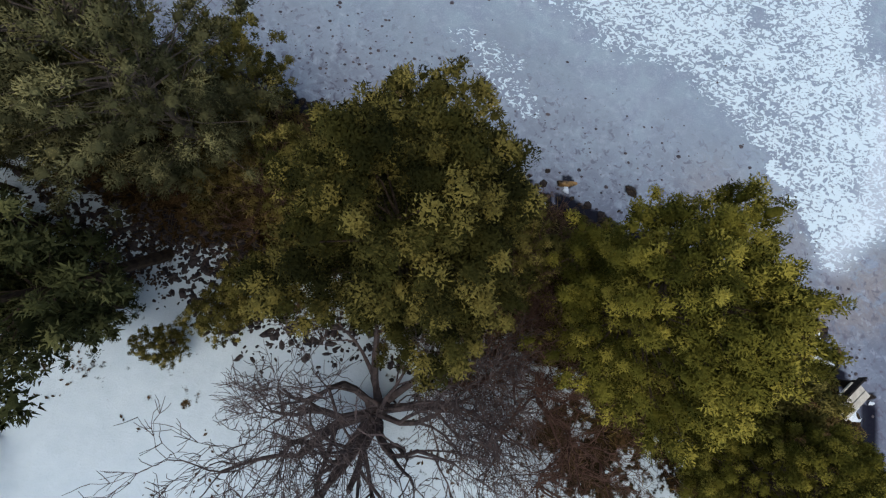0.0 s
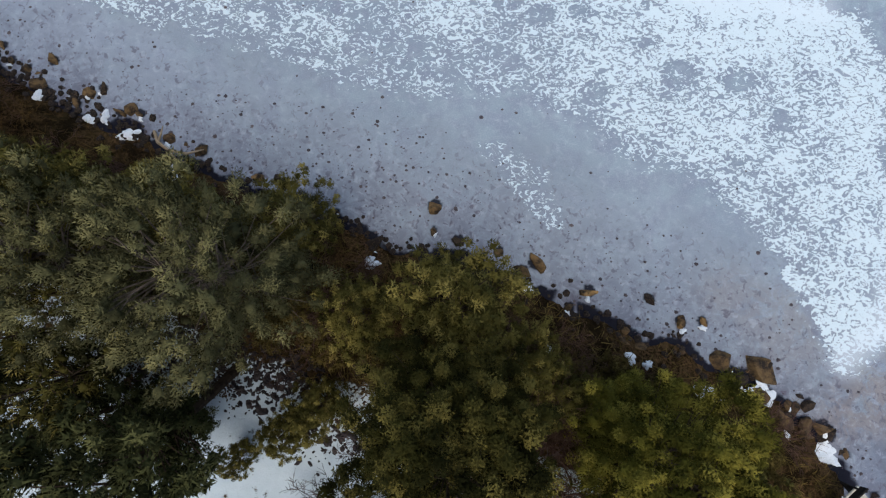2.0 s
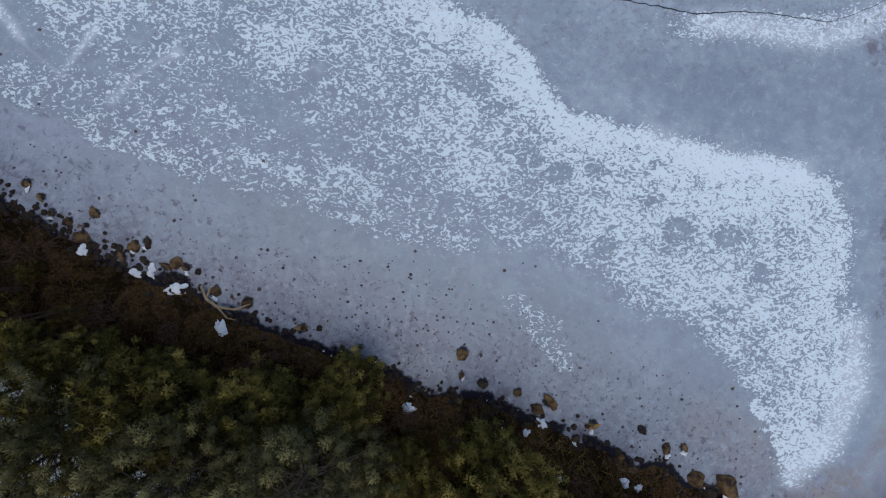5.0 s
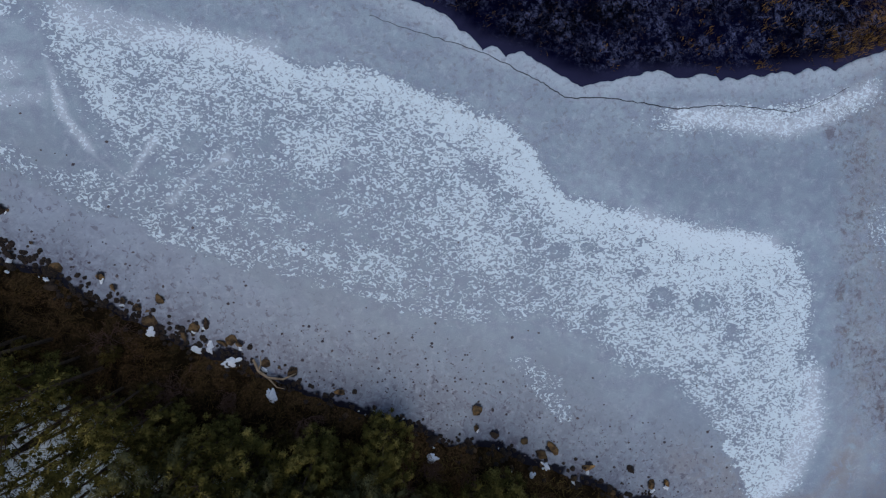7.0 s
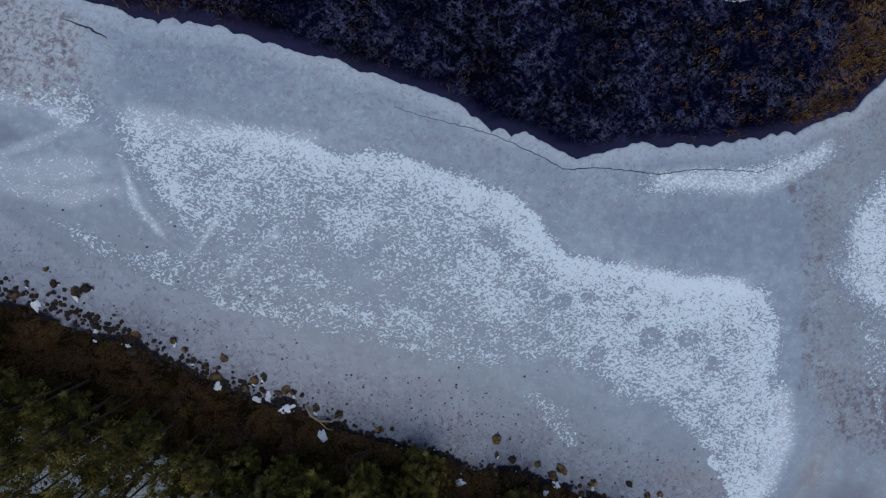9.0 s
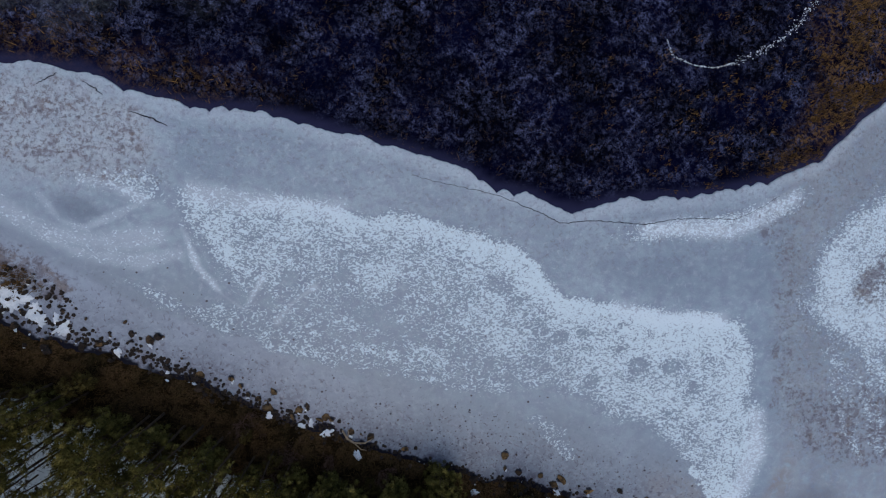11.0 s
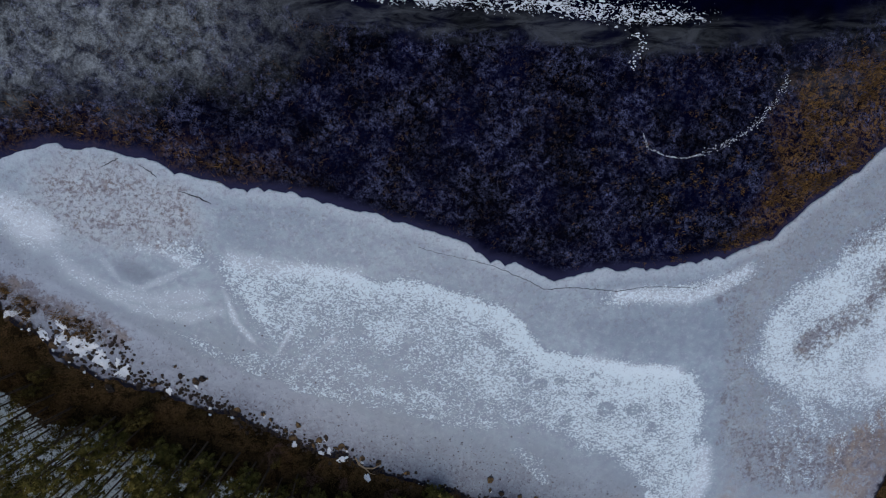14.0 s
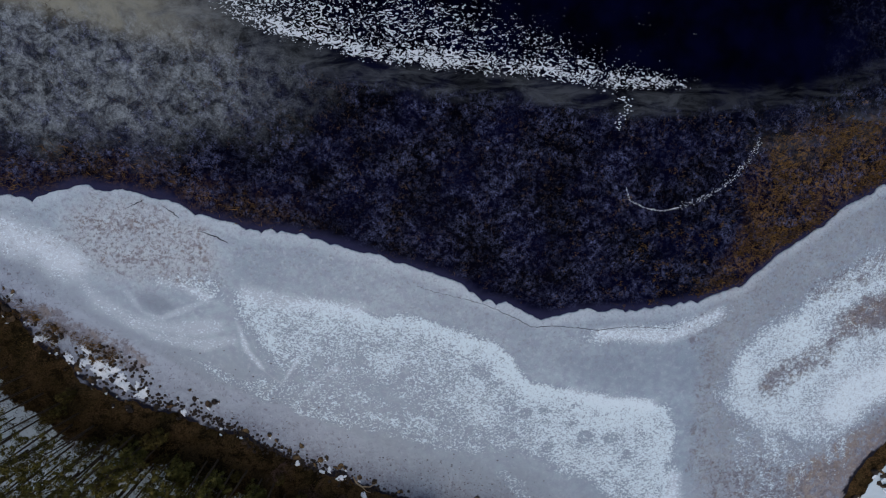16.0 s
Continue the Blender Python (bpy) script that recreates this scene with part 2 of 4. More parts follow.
CRACK = plain_material("open_crack", (0.012, 0.014, 0.02), (0.03, 0.034, 0.045), 2.0, 0.5, 0.2)
DRIFT = plain_material("driftwood", (0.24, 0.18, 0.115), (0.34, 0.27, 0.19), 6.0, 0.85, 0.6)
BLACK_WOOD = plain_material("tarred_wood", (0.014, 0.012, 0.012), (0.03, 0.026, 0.025), 8.0, 0.7, 0.4)
PALE_WOOD = plain_material("pale_planed_wood", (0.40, 0.38, 0.33), (0.52, 0.50, 0.44), 7.0, 0.7, 0.4)


# ---- helpers of this scene ----
def mesh_object(name, verts, faces, material, parent=None, smooth=False):
    me = bpy.data.meshes.new(name)
    me.from_pydata([tuple(v) for v in verts], [], [tuple(f) for f in faces])
    me.materials.append(material)
    if smooth:
        me.polygons.foreach_set("use_smooth", [True] * len(me.polygons))
    me.update()
    ob = new(name, me)
    ob.parent = parent
    return ob


def part(name, bm, material, parent, label=""):
    me = bpy.data.meshes.new(name)
    bm.to_mesh(me)
    bm.free()
    me.materials.append(material)
    ob = new(name, me)
    ob.parent = parent
    return tagged(ob, label)


def layer(ob, name, values):
    a = ob.data.attributes.new(name, "FLOAT", "POINT")
    a.data.foreach_set("value", np.asarray(values, np.float32))


def fbm(x, y, scale, seed, octaves=4):
    """Smooth noise in 0..1 on arrays."""
    out, amp, total = np.zeros_like(x), 1.0, 0.0
    for o in range(octaves):
        rng = np.random.RandomState(seed * 31 + o)
        grid = rng.rand(256, 256)
        u, v = x * scale * 2**o + 1000.3, y * scale * 2**o + 1000.7
        iu, iv = np.floor(u).astype(int), np.floor(v).astype(int)
        fu, fv = u - iu, v - iv
        fu, fv = fu * fu * (3 - 2 * fu), fv * fv * (3 - 2 * fv)
        a, b, c, d = grid[iu % 256, iv % 256], grid[(iu + 1) % 256, iv % 256], grid[iu % 256, (iv + 1) % 256], grid[(iu + 1) % 256, (iv + 1) % 256]
        out += amp * ((a * (1 - fu) + b * fu) * (1 - fv) + (c * (1 - fu) + d * fu) * fv)
        total, amp = total + amp, amp * 0.5
    return out / total


def seg_distance(x, y, line):
    best = np.full(x.shape, 1e9)
    for (ax, ay), (bx, by) in zip(line[:-1], line[1:]):
        dx, dy = bx - ax, by - ay
        s = np.clip(((x - ax) * dx + (y - ay) * dy) / (dx * dx + dy * dy), 0, 1)
        best = np.minimum(best, np.hypot(x - ax - s * dx, y - ay - s * dy))
    return best


def inside(x, y, poly):
    hit = np.zeros(x.shape, bool)
    for (ax, ay), (bx, by) in zip(poly, poly[1:] + poly[:1]):
        if ay != by:
            hit ^= ((ay > y) != (by > y)) & (x < (bx - ax) * (y - ay) / (by - ay) + ax)
    return hit


def region(x, y, poly):
    """Signed distance to a closed outline, positive inside."""
    return np.where(inside(x, y, poly), 1, -1) * seg_distance(x, y, poly + poly[:1])


def step(v, lo, hi):
    s = np.clip((v - lo) / (hi - lo), 0, 1)
    return s * s * (3 - 2 * s)


def tube(points, radii, sides, verts, faces):
    """Adds a tapered tube along points to the lists."""
    pts = [Vector(p) for p in points]
    first = len(verts)
    for i, p in enumerate(pts):
        d = (pts[min(i + 1, len(pts) - 1)] - pts[max(i - 1, 0)]).normalized()
        a = d.cross(Vector((0.31, 0.87, 0.38))).normalized()
        b = d.cross(a)
        for k in range(sides):
            w = 2 * math.pi * k / sides
            verts.append(p + (a * math.cos(w) + b * math.sin(w)) * radii[i])
    for i in range(len(pts) - 1):
        for k in range(sides):
            q = first + i * sides
            faces.append((q + k, q + (k + 1) % sides, q + sides + (k + 1) % sides, q + sides + k))
    faces.append(tuple(first + (len(pts) - 1) * sides + k for k in range(sides)))


# ---- the lake shore in plan ----
SHORE = [(-2000, 1150), (-60, 36), (-36, 20), (-30.2, 14.4), (-28.8, 12.4), (-27.2, 10.7), (-25.7, 9.4), (-24.4, 8.4), (-21, 7.2), (-18.5, 6.15), (-15.6, 4.85), (-13.2, 3.75), (-11.3, 2.85), (-9.2, 1.85),
         (-7.9, 1.3), (-6.1, 0.45), (-5.3, 0.1), (-3.0, -0.75), (-1.0, -1.42), (0.2, -1.72), (2.9, -2.62), (5.1, -3.5), (7.5, -4.3), (9.5, -5.3),
         (11.2, -6.3), (12.2, -7.8), (12.7, -10), (13.2, -14), (15, -30), (20, -2000)]
LAND = SHORE + [(-2000, -2000)]
EAST = [(24, -2000), (25.5, -30), (27, -7), (28.3, -2.5), (29.4, 0.3), (30.9, 2.6), (33.2, 4.6), (45, 8), (2000, 260), (2000, -2000)]
EDGE_X = [-2000, -60, -40, -29.6, -27.9, -25.3, -23.2, -20.1, -18.1, -15, -11.6, -9.2, -6.6, -4.2, -1.9, 0, 2, 3.6, 4.6, 6.2, 9.2, 12, 15.4, 18.9, 21.1, 24, 26, 28.7, 40, 2000]
EDGE_Y = [60, 22.8, 21.3, 21.1, 20.8, 21.8, 21.5, 21.0, 19.9, 19.2, 18.8, 18.1, 17.25, 16.6, 15.75, 14.6, 14.1, 13.35, 13.2, 13.6, 13.75, 13.85, 14.5, 15.6, 17.8, 19.6, 21.3, 22.8, 29, 900]


def land_depth(x, y):
    return np.maximum(region(x, y, LAND), region(x, y, EAST)) + 0.9 * (fbm(x, y, 0.9, 71, 4) - 0.5)


def bank_height(x, y, d=None):
    d = land_depth(x, y) if d is None else d
    rise = 0.30 * step(d, -0.15, 0.7) + 0.055 * np.clip(d, 0, 14) + 0.22 * step(d, 1, 5) * (fbm(x, y, 0.35, 5) - 0.5)
    return np.where(d < 0, np.maximum(-0.3, -0.02 + d * 0.3), rise) + 0.10 * step(d, 0, 0.5) * (fbm(x, y, 1.4, 9, 3) - 0.5)


def ground_at(x, y):
    return float(bank_height(np.array([float(x)]), np.array([float(y)]))[0])


def grid_mesh(name, xs, ys, height, keep, material):
    gx, gy = np.meshgrid(xs, ys, indexing="ij")
    x, y = gx.ravel(), gy.ravel()
    nx, ny = len(xs), len(ys)
    i = (np.arange(nx - 1)[:, None] * ny + np.arange(ny - 1)[None]).ravel()
    quads = np.stack([i, i + ny, i + ny + 1, i + 1], 1)
    ok = keep(x, y)
    quads = quads[ok[quads].any(1)]
    used = np.unique(quads)
    remap = np.zeros(nx * ny, int)
    remap[used] = np.arange(len(used))
    x, y = x[used], y[used]
    ob = mesh_object(name, np.stack([x, y, height(x, y)], 1).tolist(), remap[quads].tolist(), material, None, True)
    return ob, x, y


def spread(lo, hi, pitch):
    mid = np.arange(lo, hi + pitch / 2, pitch)
    out = np.array([0.6, 1.6, 3.5, 7, 14, 30, 70, 180, 500, 1200, 1900])
    return np.concatenate([lo - out[::-1], mid, hi + out])


# ---- clear thin ice over dark water: one sheet to the horizon ----
dark_ice, X, Y = grid_mesh("clear_ice", spread(-36, 36, 0.35), spread(-16, 46, 0.35), lambda x, y: np.full(x.shape, -0.07), lambda x, y: np.ones(x.shape, bool), CLEAR)
tagged(dark_ice, "clear black lake ice over sunken weed, grey frost, painted glare", "ice", kind="structure")
NORTH = [(-60, 40), (-30, 35.0), (-16.5, 32.0), (-13.3, 31.0), (-9.3, 30.1), (-5.8, 29.6), (-2.3, 29.2), (3.2, 29.0), (8.9, 28.6), (14.7, 29.0), (20, 29.2), (25, 30.2), (40, 37)]
line_y = np.interp(X, [p[0] for p in NORTH], [p[1] for p in NORTH])
edge_y = np.interp(X, EDGE_X, EDGE_Y)
near = Y - edge_y
off = Y - line_y + 0.7 * (fbm(X, Y, 0.3, 21) - 0.5)
reach = np.interp(X, [-19, -14, -8, 0, 5, 9, 12, 15], [2.0, 4.5, 6.5, 6.5, 4.2, 2.8, 1.4, 0.6])
flakes = step(off, -0.45, 0.5) * (0.82 + 0.1 * step(-X, -2, 6) - 0.24 * step(off, 0.5, 1.6) - 0.42 * step(off / reach, 0.35, 1.0) + 0.22 * (fbm(X, Y, 0.5, 19) - 0.5))
layer(dark_ice, "frost", np.clip(flakes * (1 - step(X, 13, 15.5)) * step(X, -19.5, -14.5), 0, 1))
weed_zone = 1 - step(off, -1.9, -0.6)
layer(dark_ice, "weed", np.clip(weed_zone * step(near + 0.8 * (fbm(X, Y, 0.8, 15) - 0.5), 0.15, 1.5) * (0.92 + 0.7 * (fbm(X, Y, 0.12, 12) - 0.4)) + 0.35 * step(X, 22, 26), 0, 1))
# grey frost in the west, lightened further by glare painted into it
far_west = step(-X - 0.25 * (near - 6) + 9 * (fbm(X, Y, 0.22, 13, 5) - 0.5), 8.0, 21.0)
layer(dark_ice, "grey", np.clip(far_west * step(near + 4.5 * (fbm(X, Y, 0.40, 14, 5) - 0.5) - 3.2 * step(X, -24, -15), 1.4, 5.2) * (0.55 + 0.45 * weed_zone) * (1 + 0.3 * step(-X, 20, 26)), 0, 1))
# western part of haze, and tan: glare painted into the ice colour
layer(dark_ice, "haze", np.clip(0.36 * step(off, -1.9, -1.1) * (1 - step(off, -0.3, 0.5)) * (1 - 0.5 * step(X, 12, 17)) + 0.75 * step(-X, 13, 20) * step(off, -1.5, 0) + 0.22 * step(X, 17, 21) * step(off, -6, -4) * (1 - step(off, -3.5, -1.5)), 0, 1))
layer(dark_ice, "tan", np.clip(1.0 * step(-X, 14, 24) * step(off, -3.0, -1.6) * (1 - step(off, -0.2, 1.6)), 0, 1))
RUST = [(15.2, 14.4), (17.0, 17), (18.3, 20), (17.8, 23), (19.5, 26), (24, 27), (30, 28), (36, 30), (36, 26), (28, 22.4), (24, 19.4), (21, 17.3), (18.5, 15.2)]
layer(dark_ice, "ledge", np.clip((1 - step(near + 0.3 * (fbm(X, Y, 0.9, 16) - 0.5), 0.15, 0.85)) * (np.abs(X) < 60), 0, 1))
layer(dark_ice, "rust", np.clip(step(region(X, Y, RUST) + 1.6 * (fbm(X, Y, 0.6, 18) - 0.5), -0.7, 0.9) + 0.4 * step(-X, 9, 16) * (1 - step(near, 1.2, 3.4)), 0, 1))

# ---- thick white ice: a sheet with a scalloped rim towards the clear ice ----
xs = spread(-33, 33, 0.15)
xs = np.unique(np.concatenate([xs, np.arange(-16, 12, 0.075)]).round(3))
south = np.interp(xs, [-2000, -60, -36, -29.7, -23.4, -16, -8.5, 1.7, 6, 10, 13, 2000], [1140, 34, 17.5, 12.4, 7.2, 2.4, -1.6, -8, -14, -26, -40, -40])
scallop = 0.24 * (np.abs(np.sin(xs * 1.1 + 2.6 * np.sin(xs * 0.43) + 1.1 * np.sin(xs * 1.31))) ** 0.6 - 0.5) + 0.75 * (fbm(xs, xs * 0 + 3.0, 0.9, 7, 5) - 0.5) + 0.13 * (fbm(xs, xs * 0 + 9.0, 3.2, 8, 3) - 0.5)
rim = np.interp(xs, EDGE_X, EDGE_Y) + np.where(np.abs(xs) < 60, scallop, 0)
near_shore = np.interp(xs, [p[0] for p in SHORE if p[0] < 10.4] + [13, 2000], [p[1] for p in SHORE if p[0] < 10.4] + [-7.4, -7.4])
blocks = [(south, near_shore - 1.2, np.arange(30) / 30), (near_shore - 1.2, near_shore + 4.6, np.arange(90) / 90), (near_shore + 4.6, rim, np.linspace(0, 1, 140))]
gy = np.concatenate([a[:, None] + (b - a)[:, None] * s[None] for a, b, s in blocks], 1)
gx = np.repeat(xs[:, None], gy.shape[1], 1)
gx, gy = np.concatenate([gx, gx[:, -1:]], 1), np.concatenate([gy, gy[:, -1:] + 0.02], 1)
gz = 0.012 * (fbm(gx, gy, 0.7, 4) - 0.5)
gz[:, -1] = -0.09
ny = gx.shape[1]
k = (np.arange(len(xs) - 1)[:, None] * ny + np.arange(ny - 1)[None]).ravel()
ice = mesh_object("lake_ice", np.stack([gx.ravel(), gy.ravel(), gz.ravel()], 1).tolist(), np.stack([k, k + ny, k + ny + 1, k + 1], 1).tolist(), ICE, None, True)
tagged(ice, "pale grey lake ice with flaky white frost and brown stains", "ice", kind="structure")

X, Y = gx.ravel(), gy.ravel()
rim_y = np.interp(X, EDGE_X, EDGE_Y)
depth = land_depth(X, Y)
wob = 2.4 * (fbm(X, Y, 0.45, 17, 6) - 0.5)
FIELD = [(-17, 15.9), (-14.2, 15.2), (-11.1, 14.8), (-8.4, 14.3), (-6.2, 13.8), (-2.9, 13.2), (-0.5, 12.5), (1.4, 11.4), (2.6, 9.9), (4.0, 8.8), (6.0, 8.4), (8.6, 7.7), (12.6, 7.5), (13.9, 6.9), (14.6, 5.2),
         (15.0, 2.6), (15.2, -0.2), (14.9, -2.4), (13.6, -4.2), (12.0, -4.5), (11.5, -3.0), (10.2, -0.9), (8.4, 1.1), (5.6, 2.0), (3.4, 2.9), (1.2, 3.5), (-0.7, 4.5), (-2.3, 5.3), (-4.6, 6.5), (-6.6, 7.7), (-9.1, 8.5),
         (-12.0, 9.1), (-13.8, 9.2), (-14.8, 10.2), (-15.7, 12.0), (-16.4, 14.0)]
field = region(X, Y, FIELD) + 0.55 * wob
upper = seg_distance(X, Y, FIELD[:13])
east_side = seg_distance(X, Y, FIELD[12:20])
grain = fbm(X, Y, 0.8, 45, 3) - 0.5
cover = 0.58 + 0.24 * np.exp(-(upper / 1.3) ** 2) + 0.13 * np.exp(-(east_side / 2.2) ** 2) + 0.05 * step(X, 2, 8)
cover -= 0.13 * step(-X, -1, 7) * step(upper, 3.0, 5.5) + 0.12 * step(field, 1.8, 0.2) * step(upper, 2, 4)
cover += 0.36 * grain
# melted hollows in the frost
for hx, hy, hr in ((4.6, 6.6, 0.45), (3.3, 6.35, 0.6), (6.4, 5.6, 0.7), (9.8, 4.3, 0.62), (10.9, 3.0, 0.65), (2.2, 4.8, 0.8), (2.4, 3.7, 0.45), (1.1, 8.7, 0.65), (0.1, 9.5, 0.75), (14.2, 2.0, 0.4),
                   (-11.0, 10.4, 0.6), (7.6, 4.5, 0.5), (5.2, 3.9, 0.6), (-5.2, 9.7, 0.5), (-8.3, 10.3, 0.5), (6.9, 6.9, 0.4)):
    far = np.hypot(X - hx, (Y - hy) * 1.35) + 0.5 * wob
    cover -= 0.28 * (1 - step(far, 0.4 * hr, 1.3 * hr))
frost = np.clip(cover, 0, 0.86) * step(field - 0.3 * step(-X, 11, 14), -0.35 - 0.4 * step(-X, 11, 14), 0.55 + 0.4 * step(-X, 11, 14))
thin = region(X, Y, [(-20.5, 11.5), (-18.2, 10.6), (-16.0, 9.4), (-13.7, 9.3), (-8.1, 8.6), (-4.6, 7.2), (-2.0, 5.9), (1.0, 4.2), (0.4, 3.2), (-2.6, 3.9), (-4.7, 4.6), (-7.2, 5.2), (-9.2, 5.8), (-11.6, 6.4), (-13.7, 7.4), (-16.0, 8.3), (-18.2, 9.8)]) + 0.4 * wob
frost = np.maximum(frost, np.clip(0.44 + 0.5 * (fbm(X, Y, 0.9, 77) - 0.5), 0, 1) * step(thin, -0.3, 0.5))
for way, wide, much in (([(-8.4, 6.6), (-7.1, 6.3), (-5.8, 5.9)], 0.32, 0.56), ([(-12.4, 6.9), (-10.4, 6.5), (-9.0, 6.0)], 0.30, 0.5), ([(-5.2, 5.0), (-3.4, 4.4), (-1.6, 3.8)], 0.3, 0.5), ([(1.8, 1.9), (2.7, 0.75), (3.6, -0.25)], 0.40, 0.42),
                        ([(2.1, 1.5), (3.2, 1.0)], 0.3, 0.42), ([(11.0, -1.9), (11.6, -2.6), (12.1, -3.9)], 0.3, 0.8)):
    frost = np.maximum(frost, much * (1 - step(seg_distance(X, Y, way) + 0.3 * wob, 0.5 * wide, 1.6 * wide)))
below = rim_y - Y
band = step(below, 0.75, 1.4) * (1 - step(below, 1.9, 2.7)) * step(X, 5.5, 8.5) * (1 - step(X, 16.5, 19))
frost = np.maximum(frost, 0.55 * band)
WEST_FLECKS = region(X, Y, [(-27, 18.5), (-26.2, 20.6), (-24.5, 21.4), (-20.2, 21.2), (-17.4, 19.2), (-17.2, 16.8), (-18.8, 16.0), (-22.2, 15.8), (-24, 16.4)]) + 0.7 * wob
frost = np.maximum(frost, 0.5 * step(region(X, Y, [(-22.5, 16.3), (-19.6, 16.4), (-17, 16.4), (-16.6, 14.6), (-18.4, 14.3), (-19.6, 15.2)]) + 0.4 * wob, -0.3, 0.6))
PATCH = [(17.4, 7.6), (18.1, 10.7), (19.7, 12.6), (22.2, 14.2), (25.7, 16.6), (28.5, 18.4), (33, 20), (36, 18), (36, 6), (31, 6.4), (29.8, 4.3), (25.6, 2.5), (21, 3.9), (17.9, 5.5)]
patch = region(X, Y, PATCH) + 0.9 * wob
smear = step(0.75 - seg_distance(X, Y, [(21.4, 9.0), (23, 9.9), (26, 11.6), (28.4, 13.3), (30, 14.2), (36, 17)]) + 0.9 * wob, -0.9, 0.8) * (0.25 + 0.75 * step(X, 21.5, 26))
frost = np.maximum(frost, (0.68 + 0.5 * (fbm(X, Y, 0.5, 8) - 0.5)) * step(patch, -0.9, 1.5) * (1 - 0.55 * smear))
streak = fbm(X * 2.2 + 0.5 * Y, Y * 0.55, 0.8, 83, 4)
frost = np.maximum(frost, np.clip(0.28 + 1.0 * (streak - 0.45), 0, 0.6) * step(region(X, Y, [(17.6, 6), (18.2, 0), (20.5, -2.5), (25, -1.5), (28.5, 1.5), (30, 5), (24, 5)]) + 1.0 * wob, -0.8, 1.4))
bright_east = step(region(X, Y, [(24.6, 5.4), (26.2, 9.4), (30.6, 10.9), (36, 11.5), (34, 6.4), (30.5, 5.6), (27.4, 4.2)]) + 0.8 * wob, -0.6, 1.6)
frost = np.maximum(frost, 0.8 * bright_east)

# soft drifts of snow on the ice
veil = np.zeros_like(X)
for way, width, much in (([(-26.7, 16.5), (-25.5, 16.2), (-24.6, 14.6), (-22.7, 13.4), (-20.4, 12.7), (-17.4, 12.9)], 0.8, 0.5), ([(-16.2, 13.4), (-15.6, 11.3), (-14.4, 9.7), (-13.4, 8.9)], 0.30, 0.75),
                         ([(-13.3, 9.1), (-12.4, 10.5)], 0.30, 0.75), ([(-11.8, 8.2), (-11.0, 9.1), (-9.8, 9.9)], 0.30, 0.75), ([(-32, 19.6), (-27.5, 18.0), (-25.8, 16.9)], 1.6, 0.8),
                         ([(8.4, 12.1), (10.6, 12.1), (13.2, 11.9), (15.3, 12.6), (17.0, 13.6)], 0.8, 0.79), ([(14.8, 1.0), (14.7, -1.2), (13.6, -3.4), (12.4, -4.4)], 0.8, 0.79), ([(-22.8, 15.2), (-22.0, 13.9), (-20.9, 13.4), (-19.4, 14.0), (-18.3, 14.5)], 0.25, 0.4),
                         ([(-21.0, 15.9), (-19.3, 15.6), (-18.0, 14.8)], 0.6, 0.6), ([(-24.2, 14.2), (-21.5, 12.4), (-18.5, 11.6), (-16.5, 12.0)], 0.5, 0.5), ([(-15.5, 15.0), (-11.5, 14.3), (-8.5, 13.9)], 0.8, 0.6), ([(6.6, 7.9), (9, 7.2), (12.5, 6.8)], 0.7, 0.55)):
    path_far = seg_distance(X, Y, way) + 0.3 * wob
    veil = np.maximum(veil, (0.62 if much < 0.8 else 0.8) * much * (1 - step(path_far, 0.1 * width, 1.1 * width)))
    frost = np.maximum(frost, (0.68 if much < 0.8 else 0.5) * much * (1 - step(path_far, 0.2 * width, 1.2 * width)))
veil = np.maximum(veil, 0.30 * step(WEST_FLECKS, -1.6, 1.6))
veil = np.maximum(veil, 0.30 * bright_east + 0.08 * step(patch, 0, 1.5) * (1 - smear))
veil = np.maximum(veil, 0.22 * (1 - step(below, 0.2, 1.0)) * (np.abs(X) < 60))
layer(ice, "snow", np.clip(veil, 0, 1))
layer(ice, "frost", np.clip(frost, 0, 1))
shore_far = -depth
# cloudy pale ice off the western shore, and murky ice close along the bank
pale_line = np.interp(X, [-36, -26, -20, -16.7, -12.1, -10.5, -8.2, -4.7, -2.5, 0.5], [20, 14.2, 10.3, 8.7, 7.0, 6.0, 5.1, 3.7, 2.4, 0.6])
layer(ice, "mist", np.clip((1 - step(Y - pale_line + 0.3 * wob, -0.25, 0.15)) * (1 - 0.8 * step(X, -12, -4)) * (0.65 + 0.7 * (fbm(X, Y, 0.5, 47) - 0.4)) + 0.35 * step(-X, 17, 24) * (1 - step(Y - pale_line, 1.0, 5)), 0, 1))
layer(ice, "murk", np.clip(np.exp(-np.clip(shore_far, 0, 9) / 1.7) * (0.74 + 1.2 * (fbm(X, Y, 1.1, 48) - 0.35)), 0, 1))
layer(ice, "speck", np.clip((1 - step(shore_far + 0.5 * wob, 1.6, 5.0)) * (np.abs(X) < 40) + 0.25 * (1 - step(below, 0.5, 3)) * (np.abs(X) < 40), 0, 1))
layer(ice, "lilac", np.clip((1 - step(shore_far + wob, 2.5, 6.5)) * (1 - step(X, 10, 14)) + 0.35 * step(X, -12, -2) * (1 - step(below, 1.5, 4)), 0, 1))
clear = np.maximum(step(region(X, Y, [(12.2, -6.4), (14.8, -4.5), (18.5, -2.8), (24, -5.5), (26, -40), (11, -40), (12, -9)]) + 0.8 * wob, -0.2, 1.6),
                   0.55 * step(region(X, Y, [(-22.6, 15.2), (-21.8, 15.5), (-20.4, 14.9), (-19.5, 14.0), (-20.9, 13.6), (-21.9, 14.0)]) + 0.12 * wob, -0.1, 0.5))
